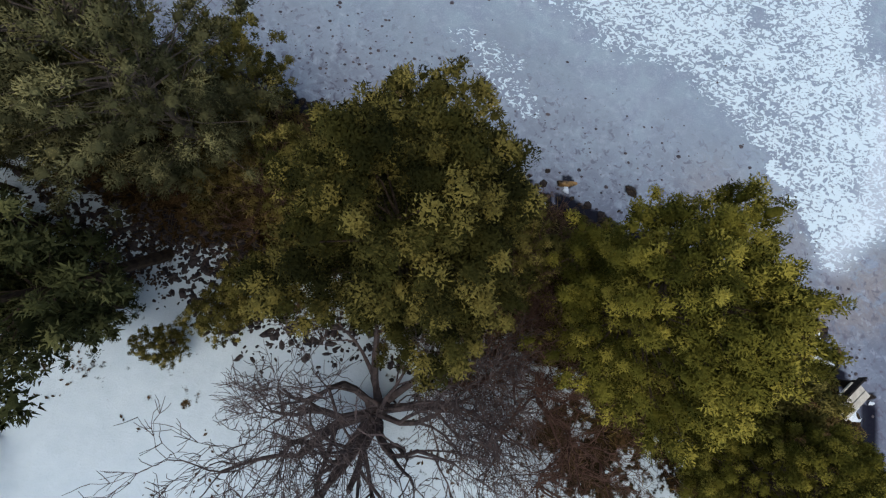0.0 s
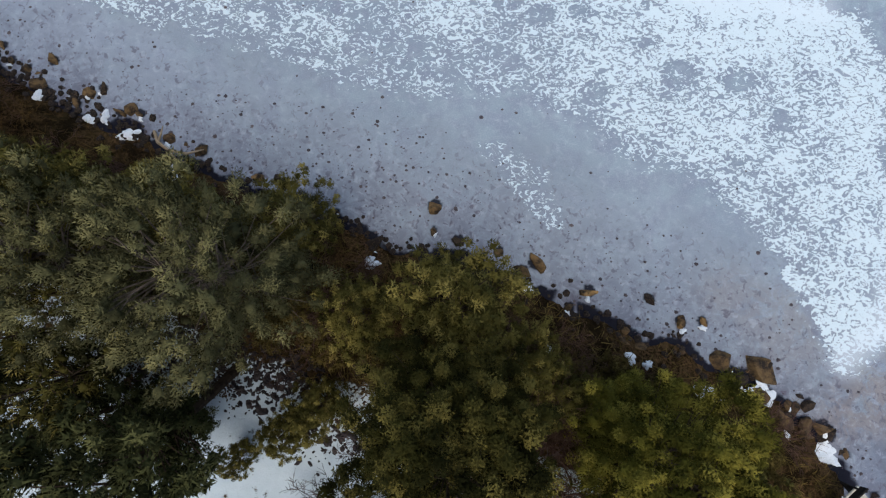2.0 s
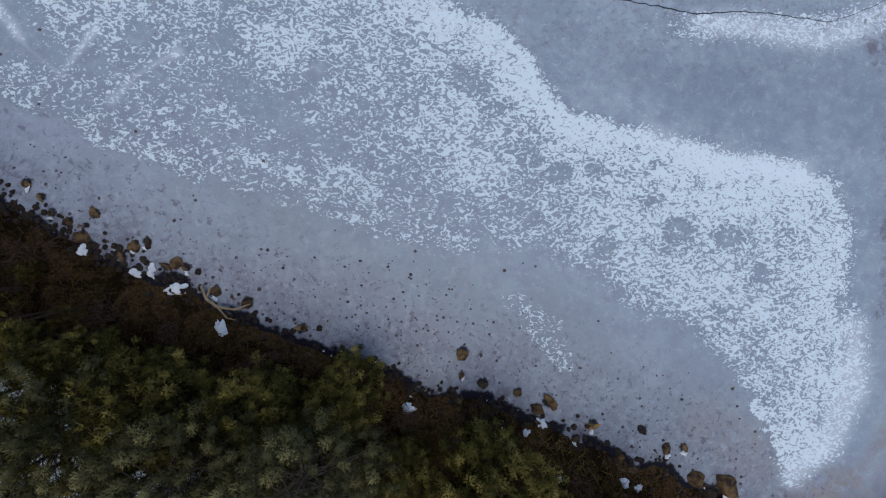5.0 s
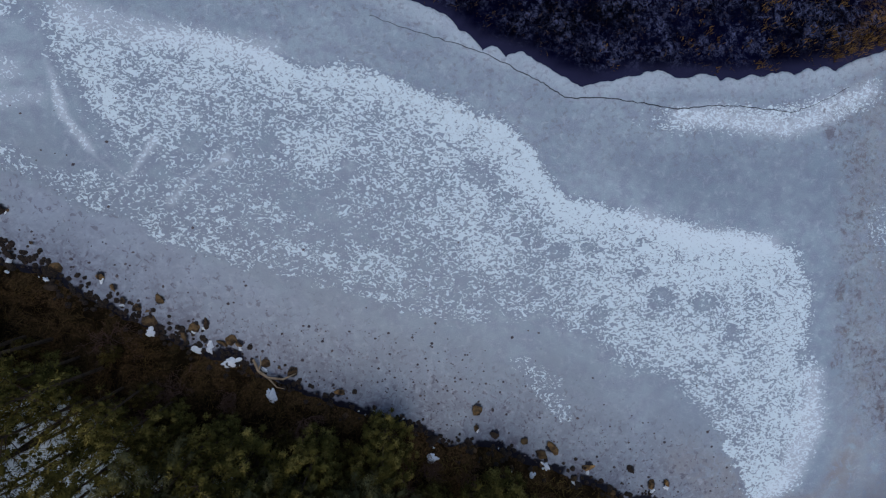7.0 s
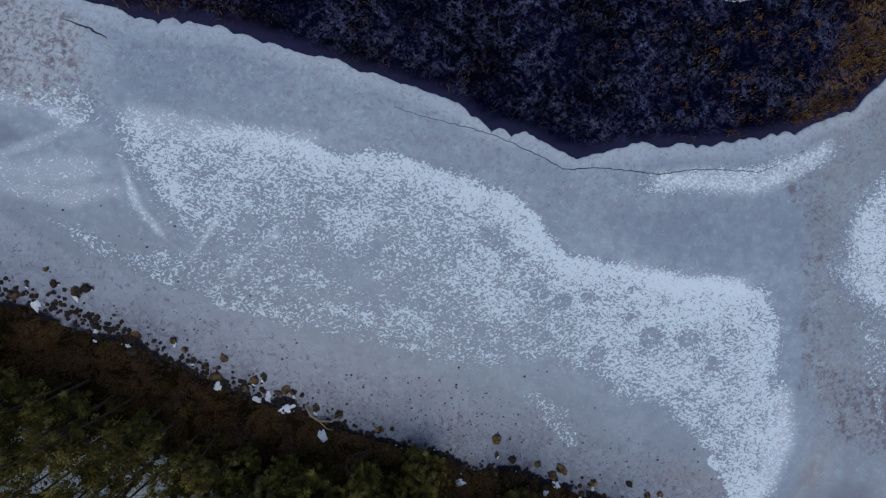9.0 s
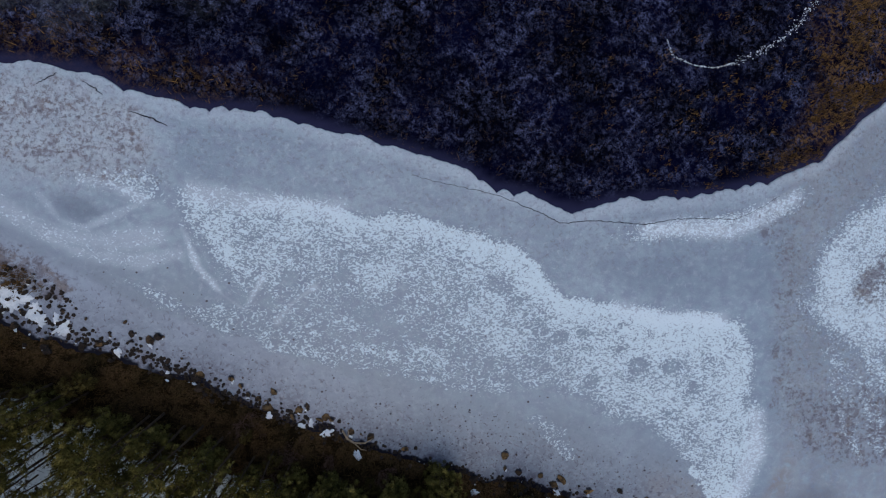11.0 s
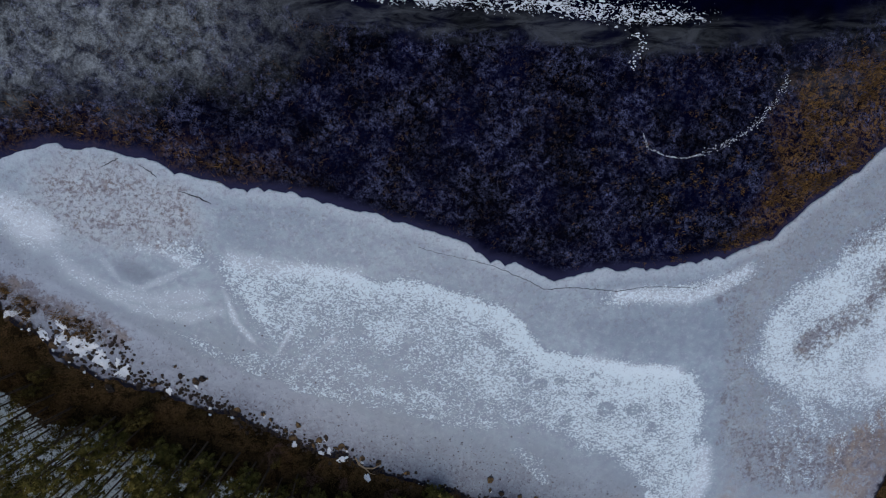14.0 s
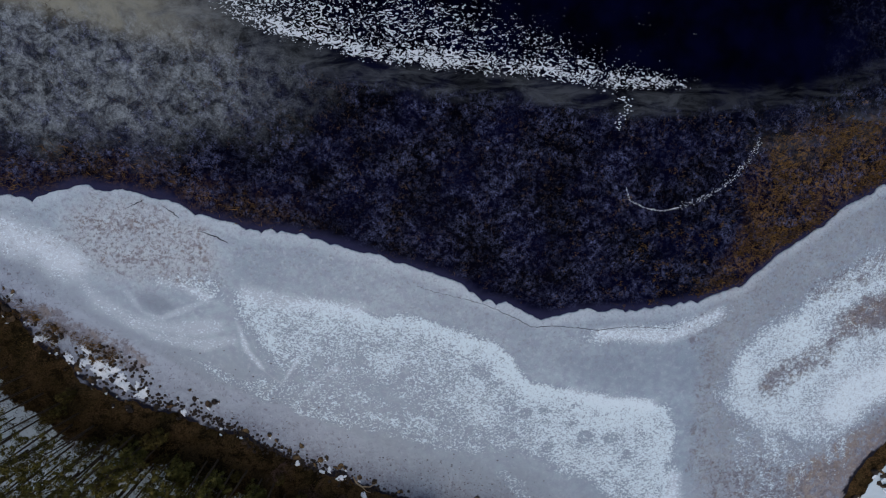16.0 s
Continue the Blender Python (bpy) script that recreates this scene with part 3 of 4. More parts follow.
clear = np.maximum(clear, 0.22 * step(region(X, Y, [(5, 11), (9, 10.8), (14, 11.2), (16.5, 10), (15.5, 7.5), (9, 8.2), (4.5, 9.8)]) + 0.5 * wob, -0.3, 0.8))
layer(ice, "clear", np.clip(clear, 0, 1))
brown = 1.0 * smear
flecked = step(WEST_FLECKS, -2.2, 2.4)
flecked = np.maximum(flecked, 0.42 * (1 - step(below, 2.5, 5)) * (np.abs(X) < 40))
flecked = np.maximum(flecked, 0.62 * step(X, 15, 17.5) * step(Y, -4, 3) * (1 - 0.5 * step(patch, 0, 1.5)))
layer(ice, "fleck", np.clip(flecked, 0, 1))
# ragged soil: the western point, round the heap, and down the eastern side
stain = 0.52 * step(WEST_FLECKS, -1.8, 1.4)
stain = np.maximum(stain, 0.45 * step(region(X, Y, [(-21, 17), (-17.5, 18), (-15.6, 15.6), (-16.2, 14.4), (-19.5, 15.6)]) + 0.7 * wob, -0.4, 1.0))
stain = np.maximum(stain, 0.72 * step(1.1 - seg_distance(X, Y, [(-28.4, 13.8), (-26.4, 12.9), (-24.4, 11.9), (-22.4, 10.4)]) + 0.9 * wob, -0.4, 0.9))
stain = np.maximum(stain, 0.44 * step(1.5 - seg_distance(X, Y, [(15.5, 12.6), (16.8, 9.5), (16.6, 6), (16.4, 2), (17.5, -1)]) + 1.0 * wob, -0.7, 1.2))
stain = np.maximum(stain, 0.56 * step(region(X, Y, [(15.6, 3.6), (20.6, 3.4), (26.4, 2.4), (29, 4.2), (28.5, -1.5), (22, -3.6), (16.4, -2.4)]) + 1.0 * wob, -0.5, 1.6))
stain = np.maximum(stain, 0.74 * step(1.5 - seg_distance(X, Y, [(21.8, 8.6), (24.2, 9.8), (26.8, 11.8), (29.4, 13.6), (36, 17)]) + 1.3 * wob, -1.0, 1.5))
stain = np.maximum(stain, 0.55 * step(1.2 - seg_distance(X, Y, [(24.5, 15.2), (28.4, 17.0), (33, 19)]) + 0.9 * wob, -0.7, 1.0))
layer(ice, "stain", np.clip(stain, 0, 1))
brown = np.maximum(brown, 0.2 * step(WEST_FLECKS, -0.5, 0.9))
brown = np.maximum(brown, 0.24 * step(X, 14.8, 17.5) * (1 - 0.6 * step(patch, -0.5, 0.6)))
brown = np.maximum(brown, 0.62 * step(1.5 - seg_distance(X, Y, [(12.6, -5.8), (14.8, -4.6), (16.6, -2.2), (17.4, 1.0)]) + 1.2 * wob, 0, 1.6))
brown = np.maximum(brown, 0.32 * step(1.6 - seg_distance(X, Y, [(9, -2.6), (10.8, -3.6)]) + wob, 0, 1.2))
brown = np.maximum(brown, 0.9 * step(region(X, Y, [(24, 1.5), (27, 3.6), (31, 6), (34, 8), (34, 3), (27, -4), (24, -4)]) + wob, -0.5, 1.0))
layer(ice, "brown", np.clip(brown, 0, 1))

# ---- the bank: one sheet of ground from the shore to the horizon ----
land, GX, GY = grid_mesh("ground", spread(-34, 34, 0.25), spread(-18, 24, 0.25), bank_height, lambda x, y: land_depth(x, y) > -0.4, GROUND)
tagged(land, "bank of brown dead grass with snow between the trees", "ground", kind="structure")
gd = land_depth(GX, GY) + 1.3 * (fbm(GX, GY, 0.4, 61) - 0.5)
clear_zone = region(GX, GY, [(-13, -8.4), (-6.5, -7.6), (-3.5, -7.0), (1.2, -9.2), (4.2, -11.4), (5, -18), (-14, -18)]) + 1.2 * (fbm(GX, GY, 0.5, 62) - 0.5)
stand = step(gd, 2.2, 3.6) * (1 - step(GX, -9, -6))
east = step(region(GX, GY, EAST) + 0.8 * (fbm(GX, GY, 0.8, 63) - 0.5), 0.5, 1.2)
layer(land, "snow", np.clip(np.maximum.reduce([0.72 * step(clear_zone, -1.6, -0.6), 0.98 * step(clear_zone, 0.2, 1.4), 0.64 * stand, (0.74 - 0.22 * step(GX, 2.5, 5)) * step(gd, 2.8, 4.6), 0.84 * east]), 0, 1))

# ---- cracks in the white ice ----
def crack(points, width, label):
    pts, r = [], random.Random(len(points) * 7)
    for (ax, ay), (bx, by) in zip(points[:-1], points[1:]):
        for i in range(8):
            pts.append((ax + (bx - ax) * i / 8 + r.uniform(-0.035, 0.035), ay + (by - ay) * i / 8 + r.uniform(-0.035, 0.035)))
    pts.append(points[-1])
    verts, faces = [], []
    for i, (x, y) in enumerate(pts):
        j, h = min(i + 1, len(pts) - 1), max(i - 1, 0)
        dx, dy = pts[j][0] - pts[h][0], pts[j][1] - pts[h][1]
        s = width * (0.35 + 0.65 * math.sin(math.pi * min(max(i / len(pts), 0.03), 0.97)) * r.uniform(0.5, 1.2)) / math.hypot(dx, dy) / 2
        verts += [(x - dy * s, y + dx * s, 0.006), (x + dy * s, y - dx * s, 0.006), (x, y, 0.009)]
        if i:
            q = 3 * i
            faces += [(q - 3, q - 1, q + 2, q), (q - 1, q - 2, q + 1, q + 2)]
    tagged(mesh_object("ice_crack", verts, faces, CRACK), label, "crack", "cracks in the ice", "structure")


crack([(-4.5, 15.55), (-3.0, 15.1), (-1.0, 14.6), (0.4, 14.2), (1.8, 13.55), (2.6, 13.2), (3.4, 12.7), (5.4, 12.75), (6.8, 12.6), (8.3, 12.45), (10.0, 12.65), (11.2, 12.65), (13.4, 12.5), (14.6, 12.9), (16.1, 13.7)],
      0.045, "thin dark crack along the rim of the white ice")
crack([(-18.2, 19.1), (-17.3, 18.8), (-16.5, 18.35)], 0.08, "short dark crack in the white ice")
crack([(-20.3, 20.6), (-19.8, 20.3), (-19.4, 19.9)], 0.06, "short dark crack in the white ice")
crack([(-22.4, 20.5), (-21.9, 20.8), (-21.4, 21.0)], 0.06, "short dark crack in the white ice")

# ---- pale crumbs of ice that trace an old crack across the clear ice ----
def crumbs(way, count, width, size, seed, label):
    r, verts, faces = random.Random(seed), [], []
    lengths = [math.dist(a, b) for a, b in zip(way[:-1], way[1:])]
    for _ in range(count):
        d = r.random() * sum(lengths)
        for (a, b), n in zip(zip(way[:-1], way[1:]), lengths):
            if d <= n:
                break
            d -= n
        x, y = (a[i] + (b[i] - a[i]) * d / n + r.gauss(0, width) for i in (0, 1))
        s, turn, q = size * r.uniform(0.5, 1.5), r.uniform(0, 6.3), len(verts)
        for i in range(5):
            w = turn + i * 1.2566
            verts.append((x + s * r.uniform(0.5, 1.2) * math.cos(w), y + s * r.uniform(0.3, 0.8) * math.sin(w), -0.066))
        verts.append((x, y, -0.066 + s * r.uniform(0.25, 0.5)))
        faces += [(q + i, q + (i + 1) % 5, q + 5) for i in range(5)]
    tagged(mesh_object("ice_crumbs", verts, faces, SNOW), label, "ice crumbs", kind="stuff")


crumbs([(9.6, 22.3), (9.9, 21.5), (11.0, 21.0), (12.3, 20.8), (13.6, 21.1)], 200, 0.03, 0.027, 3, "line of pale ice crumbs on black ice")
crumbs([(13.6, 21.1), (14.8, 21.6), (16.2, 22.3), (17.3, 23.2), (18.2, 24.4), (18.9, 25.7)], 260, 0.12, 0.034, 4, "band of pale ice crumbs on black ice")
crumbs([(8.9, 26.2), (9.0, 27.1), (9.6, 27.9), (8.4, 28.2)], 60, 0.14, 0.055, 5, "cluster of pale ice crumbs on black ice")


# ---- reeds, weed and grass: blades too many to count ----
def blades(name, places, height, width, lean, material, label, category, seed):
    r, verts, faces = random.Random(seed), [], []
    for x, y, z in places:
        h, w, t, a = height * r.uniform(0.5, 1.3), width * r.uniform(0.7, 1.3), r.uniform(0, 6.3), r.uniform(0, 6.3)
        l, q = h * lean * r.uniform(0.4, 1.3), len(verts)
        cx, cy, dx, dy = math.cos(t) * w, math.sin(t) * w, math.cos(a) * l, math.sin(a) * l
        verts += [(x - cx, y - cy, z), (x + cx, y + cy, z), (x + cx * 0.8 + dx * 0.4, y + cy * 0.8 + dy * 0.4, z + h * 0.6), (x - cx * 0.8 + dx * 0.4, y - cy * 0.8 + dy * 0.4, z + h * 0.6), (x + dx, y + dy, z + h)]
        faces += [(q, q + 1, q + 2, q + 3), (q + 3, q + 2, q + 4)]
    return tagged(mesh_object(name, verts, faces, material), label, category, kind="stuff")


def scatter(seed, count, x0, x1, y0, y1, chance, clump=0, radius=0.25):
    """Places by rejection on arrays; chance gives 0..1. With clump, that many blades round each place."""
    rng = np.random.RandomState(seed)
    x, y = rng.uniform(x0, x1, count), rng.uniform(y0, y1, count)
    ok = rng.rand(count) < chance(x, y)
    x, y = x[ok], y[ok]
    if clump:
        x, y = np.repeat(x, clump), np.repeat(y, clump)
        x, y = x + rng.normal(0, radius, len(x)), y + rng.normal(0, radius, len(y))
    return x, y


def on_clear(x, y):
    return (y - np.interp(x, EDGE_X, EDGE_Y) > 0.35) & (y < np.interp(x, [p[0] for p in NORTH], [p[1] for p in NORTH]) - 1.6)


x, y = scatter(11, 15000, -34, 30, 13, 34, lambda x, y: on_clear(x, y) * (0.06 + 0.3 * step(fbm(x, y, 0.4, 91), 0.45, 0.65)), 4, 0.12)
blades("weed", zip(x, y, x * 0 - 0.07), 0.15, 0.012, 1.5, REED_DARK, "dark frozen weed tips poking from black ice", "weed", 1)
x, y = scatter(12, 17000, 3, 34, 14, 36, lambda x, y: on_clear(x, y) * (0.07 * step(x, 3, 6) + 0.10 * step(x, 9, 12) + 0.9 * step(region(x, y, RUST), -0.6, 0.6)) * (1 - 0.85 * step(y - np.interp(x, EDGE_X, EDGE_Y), 3.5, 9 + 0.3 * np.clip(x - 18, 0, 9))) * step(fbm(x, y, 0.8, 92), 0.42, 0.56), 9, 0.11)
blades("reeds", zip(x, y, x * 0 - 0.07), 0.15, 0.017, 0.7, REED, "rust brown dead reeds standing in the ice", "reeds", 2)
x, y = scatter(13, 2600, -34, -10, 17, 27, lambda x, y: on_clear(x, y) * step(-x, 11, 16) * (1 - step(y - np.interp(x, EDGE_X, EDGE_Y), 1.5, 4)) * 0.25, 4, 0.13)
blades("reeds", zip(x, y, x * 0 - 0.07), 0.26, 0.016, 1.1, REED, "rust brown dead reeds along the ice rim", "reeds", 3)
# grass on the bank
def grass_chance(x, y):
    d = land_depth(x, y)
    return step(d, 0.1, 0.5) * (1 - 0.8 * step(d, 3.2, 5.5)) * (1 - step(region(x, y, [(-13, -8.2), (-8, -5.4), (-4.2, -5.6), (2.5, -8.6), (4.5, -10.2), (5, -18), (-14, -18)]), -0.8, 0.2))


x, y = scatter(14, 34000, -32, 14, -12, 16, grass_chance, 3, 0.07)
drier = x + 3.0 * (fbm(x, y, 0.4, 96) - 0.5) > -4.0
for pick, blade, label in ((~drier, GRASS, "flattened dark brown dead grass on the bank"), (drier, GRASS_OLIVE, "flattened olive brown dead grass on the bank")):
    px_, py_ = x[pick], y[pick]
    blades("grass", zip(px_, py_, bank_height(px_, py_) - 0.02), 0.22, 0.012, 1.7, blade, label, "grass", 4)
x, y = scatter(16, 5200, -30, -18, 6, 15, lambda x, y: step(1.0 - seg_distance(x, y, [(-29.6, 14.0), (-26.6, 12.0), (-24.4, 11.0), (-22.4, 9.8)]), 0, 0.6) * step(fbm(x, y, 1.1, 93), 0.45, 0.6), 4, 0.08)
blades("grass", zip(x, y, np.maximum(bank_height(x, y), 0) + 0.01), 0.26, 0.014, 1.0, REED, "pale brown grass between the stones of the shore", "grass", 5)

# fallen leaves on the snow under the trees
x, y = scatter(17, 26000, -12, 6, -13, -4, lambda x, y: step(-land_depth(x, y), -12, -3) * 0.5 * (0.15 + step(y, -8.6, -6.2)) * step(fbm(x, y, 0.7, 94), 0.45, 0.62), 2, 0.1)
lr, verts, faces = random.Random(6), [], []
for px_, py_, pz_ in zip(x, y, bank_height(x, y)):
    s, t, q = lr.uniform(0.02, 0.06), lr.uniform(0, 6.3), len(verts)
    verts += [(px_ + s * k * math.cos(t + w), py_ + s * k * math.sin(t + w), pz_ + h) for k, w, h in ((1.2, 0, 0.014), (0.6, 1.5, 0.024), (1.1, 3.1, 0.012), (0.6, 4.7, 0.022))]
    faces.append((q, q + 1, q + 2, q + 3))
tagged(mesh_object("fallen_leaves", verts, faces, LITTER), "brown fallen leaves on old snow", "leaves", kind="stuff")

# small dark pebbles frozen into the ice by the shore
x, y = scatter(15, 36000, -24, 13, -9, 12, lambda x, y: step(-land_depth(x, y), 0.1, 0.3) * np.exp(-np.abs(land_depth(x, y)) / 1.5) * 0.42 * (0.3 + 0.9 * step(fbm(x, y, 0.9, 95), 0.42, 0.6)) + step(region(x, y, [(-9, 3.6), (-3, 3.4), (2, 1.4), (2, -1), (-3, 0.2), (-9, 2.2)]), -0.5, 0.8) * 0.16)
pr, verts, faces = random.Random(5), [], []
for px_, py_ in zip(x, y):
    s, q, t = pr.choice((0.014, 0.018, 0.024, 0.033, 0.055)) * pr.uniform(0.7, 1.3), len(verts), pr.uniform(0, 6)
    verts += [(px_ + s * math.cos(t + i * 1.0472) * pr.uniform(0.7, 1.3), py_ + s * math.sin(t + i * 1.0472) * pr.uniform(0.6, 1.1), 0.004) for i in range(6)]
    verts.append((px_, py_, 0.008 + s * 0.35))
    faces += [(q + i, q + (i + 1) % 6, q + 6) for i in range(6)]
PEBBLE = plain_material("wet_pebbles", (0.060, 0.053, 0.066), (0.135, 0.115, 0.120), 3.0, 0.7, 0.3, 0.1, True)
tagged(mesh_object("pebbles", verts, faces, PEBBLE), "dark pebbles frozen into the ice near shore", "pebbles", kind="stuff")


# ---- rocks ----
def lump(seed, subdiv, flat, rough, sharp):
    """An uneven stone, about 1 m across, that stands on z = 0."""
    bm = bmesh.new()
    bmesh.ops.create_icosphere(bm, subdivisions=subdiv, radius=0.5)
    o = Vector((seed * 3.7, seed * 1.3, 0))
    for v in bm.verts:
        n = v.co.normalized()
        k = 1 + rough * noise.noise(n * 1.3 + o) + rough * 0.5 * noise.noise(n * 3.1 + o)
        v.co = n * 0.5 * (k - sharp * abs(noise.noise(n * 2.0 + o * 2)))
        v.co.z *= flat
    return bm


def boulder(seed):
    """An angular stone, about 1 m across."""
    r, bm = random.Random(seed), bmesh.new()
    for _ in range(15):
        d = Vector((r.gauss(0, 1), r.gauss(0, 1), r.gauss(0, 1))).normalized()
        bm.verts.new((d.x * 0.5 * r.uniform(0.75, 1.1), d.y * 0.5 * r.uniform(0.7, 1.0), d.z * 0.36 * r.uniform(0.75, 1.05)))
    bmesh.ops.convex_hull(bm, input=bm.verts[:])
    bmesh.ops.delete(bm, geom=[v for v in bm.verts if not v.link_faces], context="VERTS")
    bmesh.ops.bevel(bm, geom=bm.edges[:], offset=0.022, segments=2, profile=0.6, affect="EDGES")
    for v in bm.verts:
        v.co *= 1 + 0.10 * noise.noise(v.co * 6 + Vector((seed, 0, 0)))
    return bm


def drift(seed):
    """A thin melting patch of snow with a ragged outline, about 1 m across."""
    r, bm = random.Random(seed), bmesh.new()
    spokes, rings, last = 30, 4, None
    middle = bm.verts.new((0, 0, 0.16))
    for k in range(1, rings + 1):
        ring = []
        for i in range(spokes):
            a = 6.2832 * i / spokes
            p = Vector((math.cos(a), math.sin(a), 0))
            edge = 0.5 * (0.85 + 0.55 * noise.noise(p * 1.2 + Vector((seed * 2.1, 0, 0))) + 0.26 * noise.noise(p * 3.4 + Vector((0, seed * 1.7, 0))))
            h = 0.16 * (1 - (k / rings) ** 2) + 0.02 * noise.noise(p * k * 1.7 + Vector((seed, 3, 0))) - (0.05 if k == rings else 0)
            ring.append(bm.verts.new((p.x * edge * k / rings, p.y * edge * k / rings, h)))
        for i in range(spokes):
            j = (i + 1) % spokes
            bm.faces.new((last[i], ring[i], ring[j], last[j]) if last else (middle, ring[i], ring[j]))
        last = ring
    return bm


ROCKS = [part("rock_shape", boulder(i), ROCK, None) for i in range(9)]
WARM_ROCKS = [part("rock_shape", boulder(60 + i), WARM_ROCK, None) for i in range(6)]
CAPS = [part("snow_shape", drift(20 + i), SNOW, None) for i in range(7)]
for ob in ROCKS + WARM_ROCKS + CAPS:
    if ob in CAPS:
        ob.data.polygons.foreach_set("use_smooth", [True] * len(ob.data.polygons))
    scene.collection.objects.unlink(ob)
rr = random.Random(8)
rim_shade_spots = []


def rock(x, y, size, snowy, label="brown shore boulder set in the ice", kinds=ROCKS):
    z = ground_at(x, y)
    top = new("rock", rr.choice(kinds).data)
    top.matrix_world = Matrix.LocRotScale((x, y, max(z, -0.02) + 0.12 * size), Euler((rr.uniform(-0.3, 0.3), rr.uniform(-0.3, 0.3), rr.uniform(0, 6.3))), Vector((size * 2 * rr.uniform(0.7, 1.2), size * 1.7 * rr.uniform(0.6, 1.05), size * 1.45)))
    tagged(top, label + (" with snow" if snowy else ""), "rock", "rocks along the shore")
    if snowy:
        cap = new("snow_pad", rr.choice(CAPS).data)
        cap.parent = top
        want = Matrix.LocRotScale((x + rr.uniform(-0.2, 0.2) * size, y - size * rr.uniform(0.55, 0.85), max(z, 0) + 0.22 * size), Euler((0.2, 0, rr.uniform(0, 6.3))), Vector((size * rr.uniform(0.7, 1.3), size * rr.uniform(0.45, 0.75), size * 0.8)))
        cap.matrix_parent_inverse = top.matrix_world.inverted()
        cap.matrix_basis = want
        tagged(cap, "pad of white snow")
    if z < 0.15:
        # shifted north, to the side where the stone's shade falls
        rim_shade_spots.append((x, y + 0.1 * size, size))


for x, y, s in ((-1.85, -1.2, 0.42), (-5.5, 0.75, 0.34), (0, 0, 0.36), (0, -0.75, 0.2), (0.75, -1.05, 0.34), (1.98, -1.38, 0.3), (2.7, -1.95, 0.36), (3.12, -1.7, 0.4), (4.75, -2.5, 0.34), (4.15, -3.0, 0.28),
                (6.58, -2.7, 0.3), (7.5, -3.35, 0.31), (8.15, -3.35, 0.3), (5.8, -3.65, 0.28), (6.25, -4.1, 0.26), (8.6, -4.5, 0.5), (9.85, -4.7, 0.58), (-14.3, 5.35, 0.34), (-13.85, 4.9, 0.3), (-12.2, 4.4, 0.36),
                (-12.6, 3.65, 0.42), (-10.55, 3.55, 0.32), (-10.95, 3.4, 0.34), (-11.3, 3.05, 0.3), (-9.6, 2.9, 0.36), (-9.95, 2.75, 0.33), (-9.3, 2.75, 0.3), (-7.3, 1.6, 0.42), (-8.35, 1.95, 0.36), (-15.9, 5.6, 0.42),
                (-13.5, 4.4, 0.3), (-13.0, 4.15, 0.3)):
    rock(x, y, s * (0.95 if x > -5 else 0.78), rr.random() < 0.45, "warm brown shore boulder set in the ice", WARM_ROCKS if rr.random() < 0.75 else ROCKS)
for i in range(74):                                    # rubble on the western shore
    x = -15.5 - 15.5 * rr.random() ** 0.8
    y = float(np.interp(x, [p[0] for p in SHORE], [p[1] for p in SHORE])) + rr.uniform(-0.5, 1.0 + 1.2 * (x < -16))
    rock(x, y, rr.choice((0.13, 0.18, 0.24, 0.34)), rr.random() < 0.32, "brown stone in the rubble of the shore")
for i in range(38):                                     # a snowy heap of rubble that juts into the ice
    a, b = rr.uniform(0, 6.283), rr.random() ** 0.6
    rock(-24.0 + 2.3 * b * math.cos(a) + 0.5 * b * math.sin(a), 10.1 + 1.25 * b * math.sin(a) - 1.1 * b * math.cos(a), rr.choice((0.08, 0.12, 0.18, 0.26)), rr.random() < 0.2, "brown stone in a snowy heap")
for i in range(58):                                     # small stones along the whole bank
    x = rr.uniform(-13, 10)
    y = float(np.interp(x, [p[0] for p in SHORE], [p[1] for p in SHORE])) + rr.uniform(-0.3, 0.6)
    rock(x, y, rr.choice((0.07, 0.1, 0.14, 0.19)), rr.random() < 0.25, "small dark stone at the foot of the bank")
for i in range(30):                                     # the eastern point
    a = rr.random()
    x, y = 9.2 + 3.6 * a + rr.uniform(-0.4, 0.7), -5.2 - 4.6 * a * a + rr.uniform(-0.5, 0.6)
    if math.hypot(x - 11.55, y + 8.1) > 1.0:
        rock(x, y, rr.choice((0.14, 0.2, 0.28, 0.4)), rr.random() < 0.5, "brown stone on the point")
for i in range(30):                                     # the far eastern shore
    a = rr.random()
    x, y = 28 + 5.5 * a + rr.uniform(-0.2, 1.2), -3 + 7.6 * a + rr.uniform(-0.8, 0.5)
    rock(x, y, rr.choice((0.2, 0.28, 0.36, 0.46)), rr.random() < 0.7, "stone on the far shore")

# small rubble between the stones, too many to count
STONES = [lump(40 + i, 2, 0.7, 0.5, 0.3) for i in range(5)]
shapes = [([v.co.copy() for v in bm.verts], [tuple(v.index for v in f.verts) for f in bm.faces]) for bm in STONES]
for bm in STONES:
    bm.free()
verts, faces = [], []
for i in range(700):
    if i % 6 == 0:
        a, b = rr.uniform(0, 6.283), rr.random() ** 0.6
        x, y = -24.0 + 2.4 * b * math.cos(a) + 0.5 * b * math.sin(a), 10.1 + 1.3 * b * math.sin(a) - 1.1 * b * math.cos(a)
    else:
        x = rr.uniform(-30, 10) if i % 2 else rr.uniform(-23, -9)
        y = float(np.interp(x, [p[0] for p in SHORE], [p[1] for p in SHORE])) + rr.gauss(0.15, 0.3) + (0.5 if x < -16 else 0)
    s, turn, q = rr.uniform(0.1, 0.24), Matrix.Rotation(rr.uniform(0, 6.3), 3, "Z"), len(verts)
    at = Vector((x, y, max(ground_at(x, y), -0.01) + 0.1 * s))
    v, f = shapes[i % 5]
    verts += [turn @ (p * s) + at for p in v]
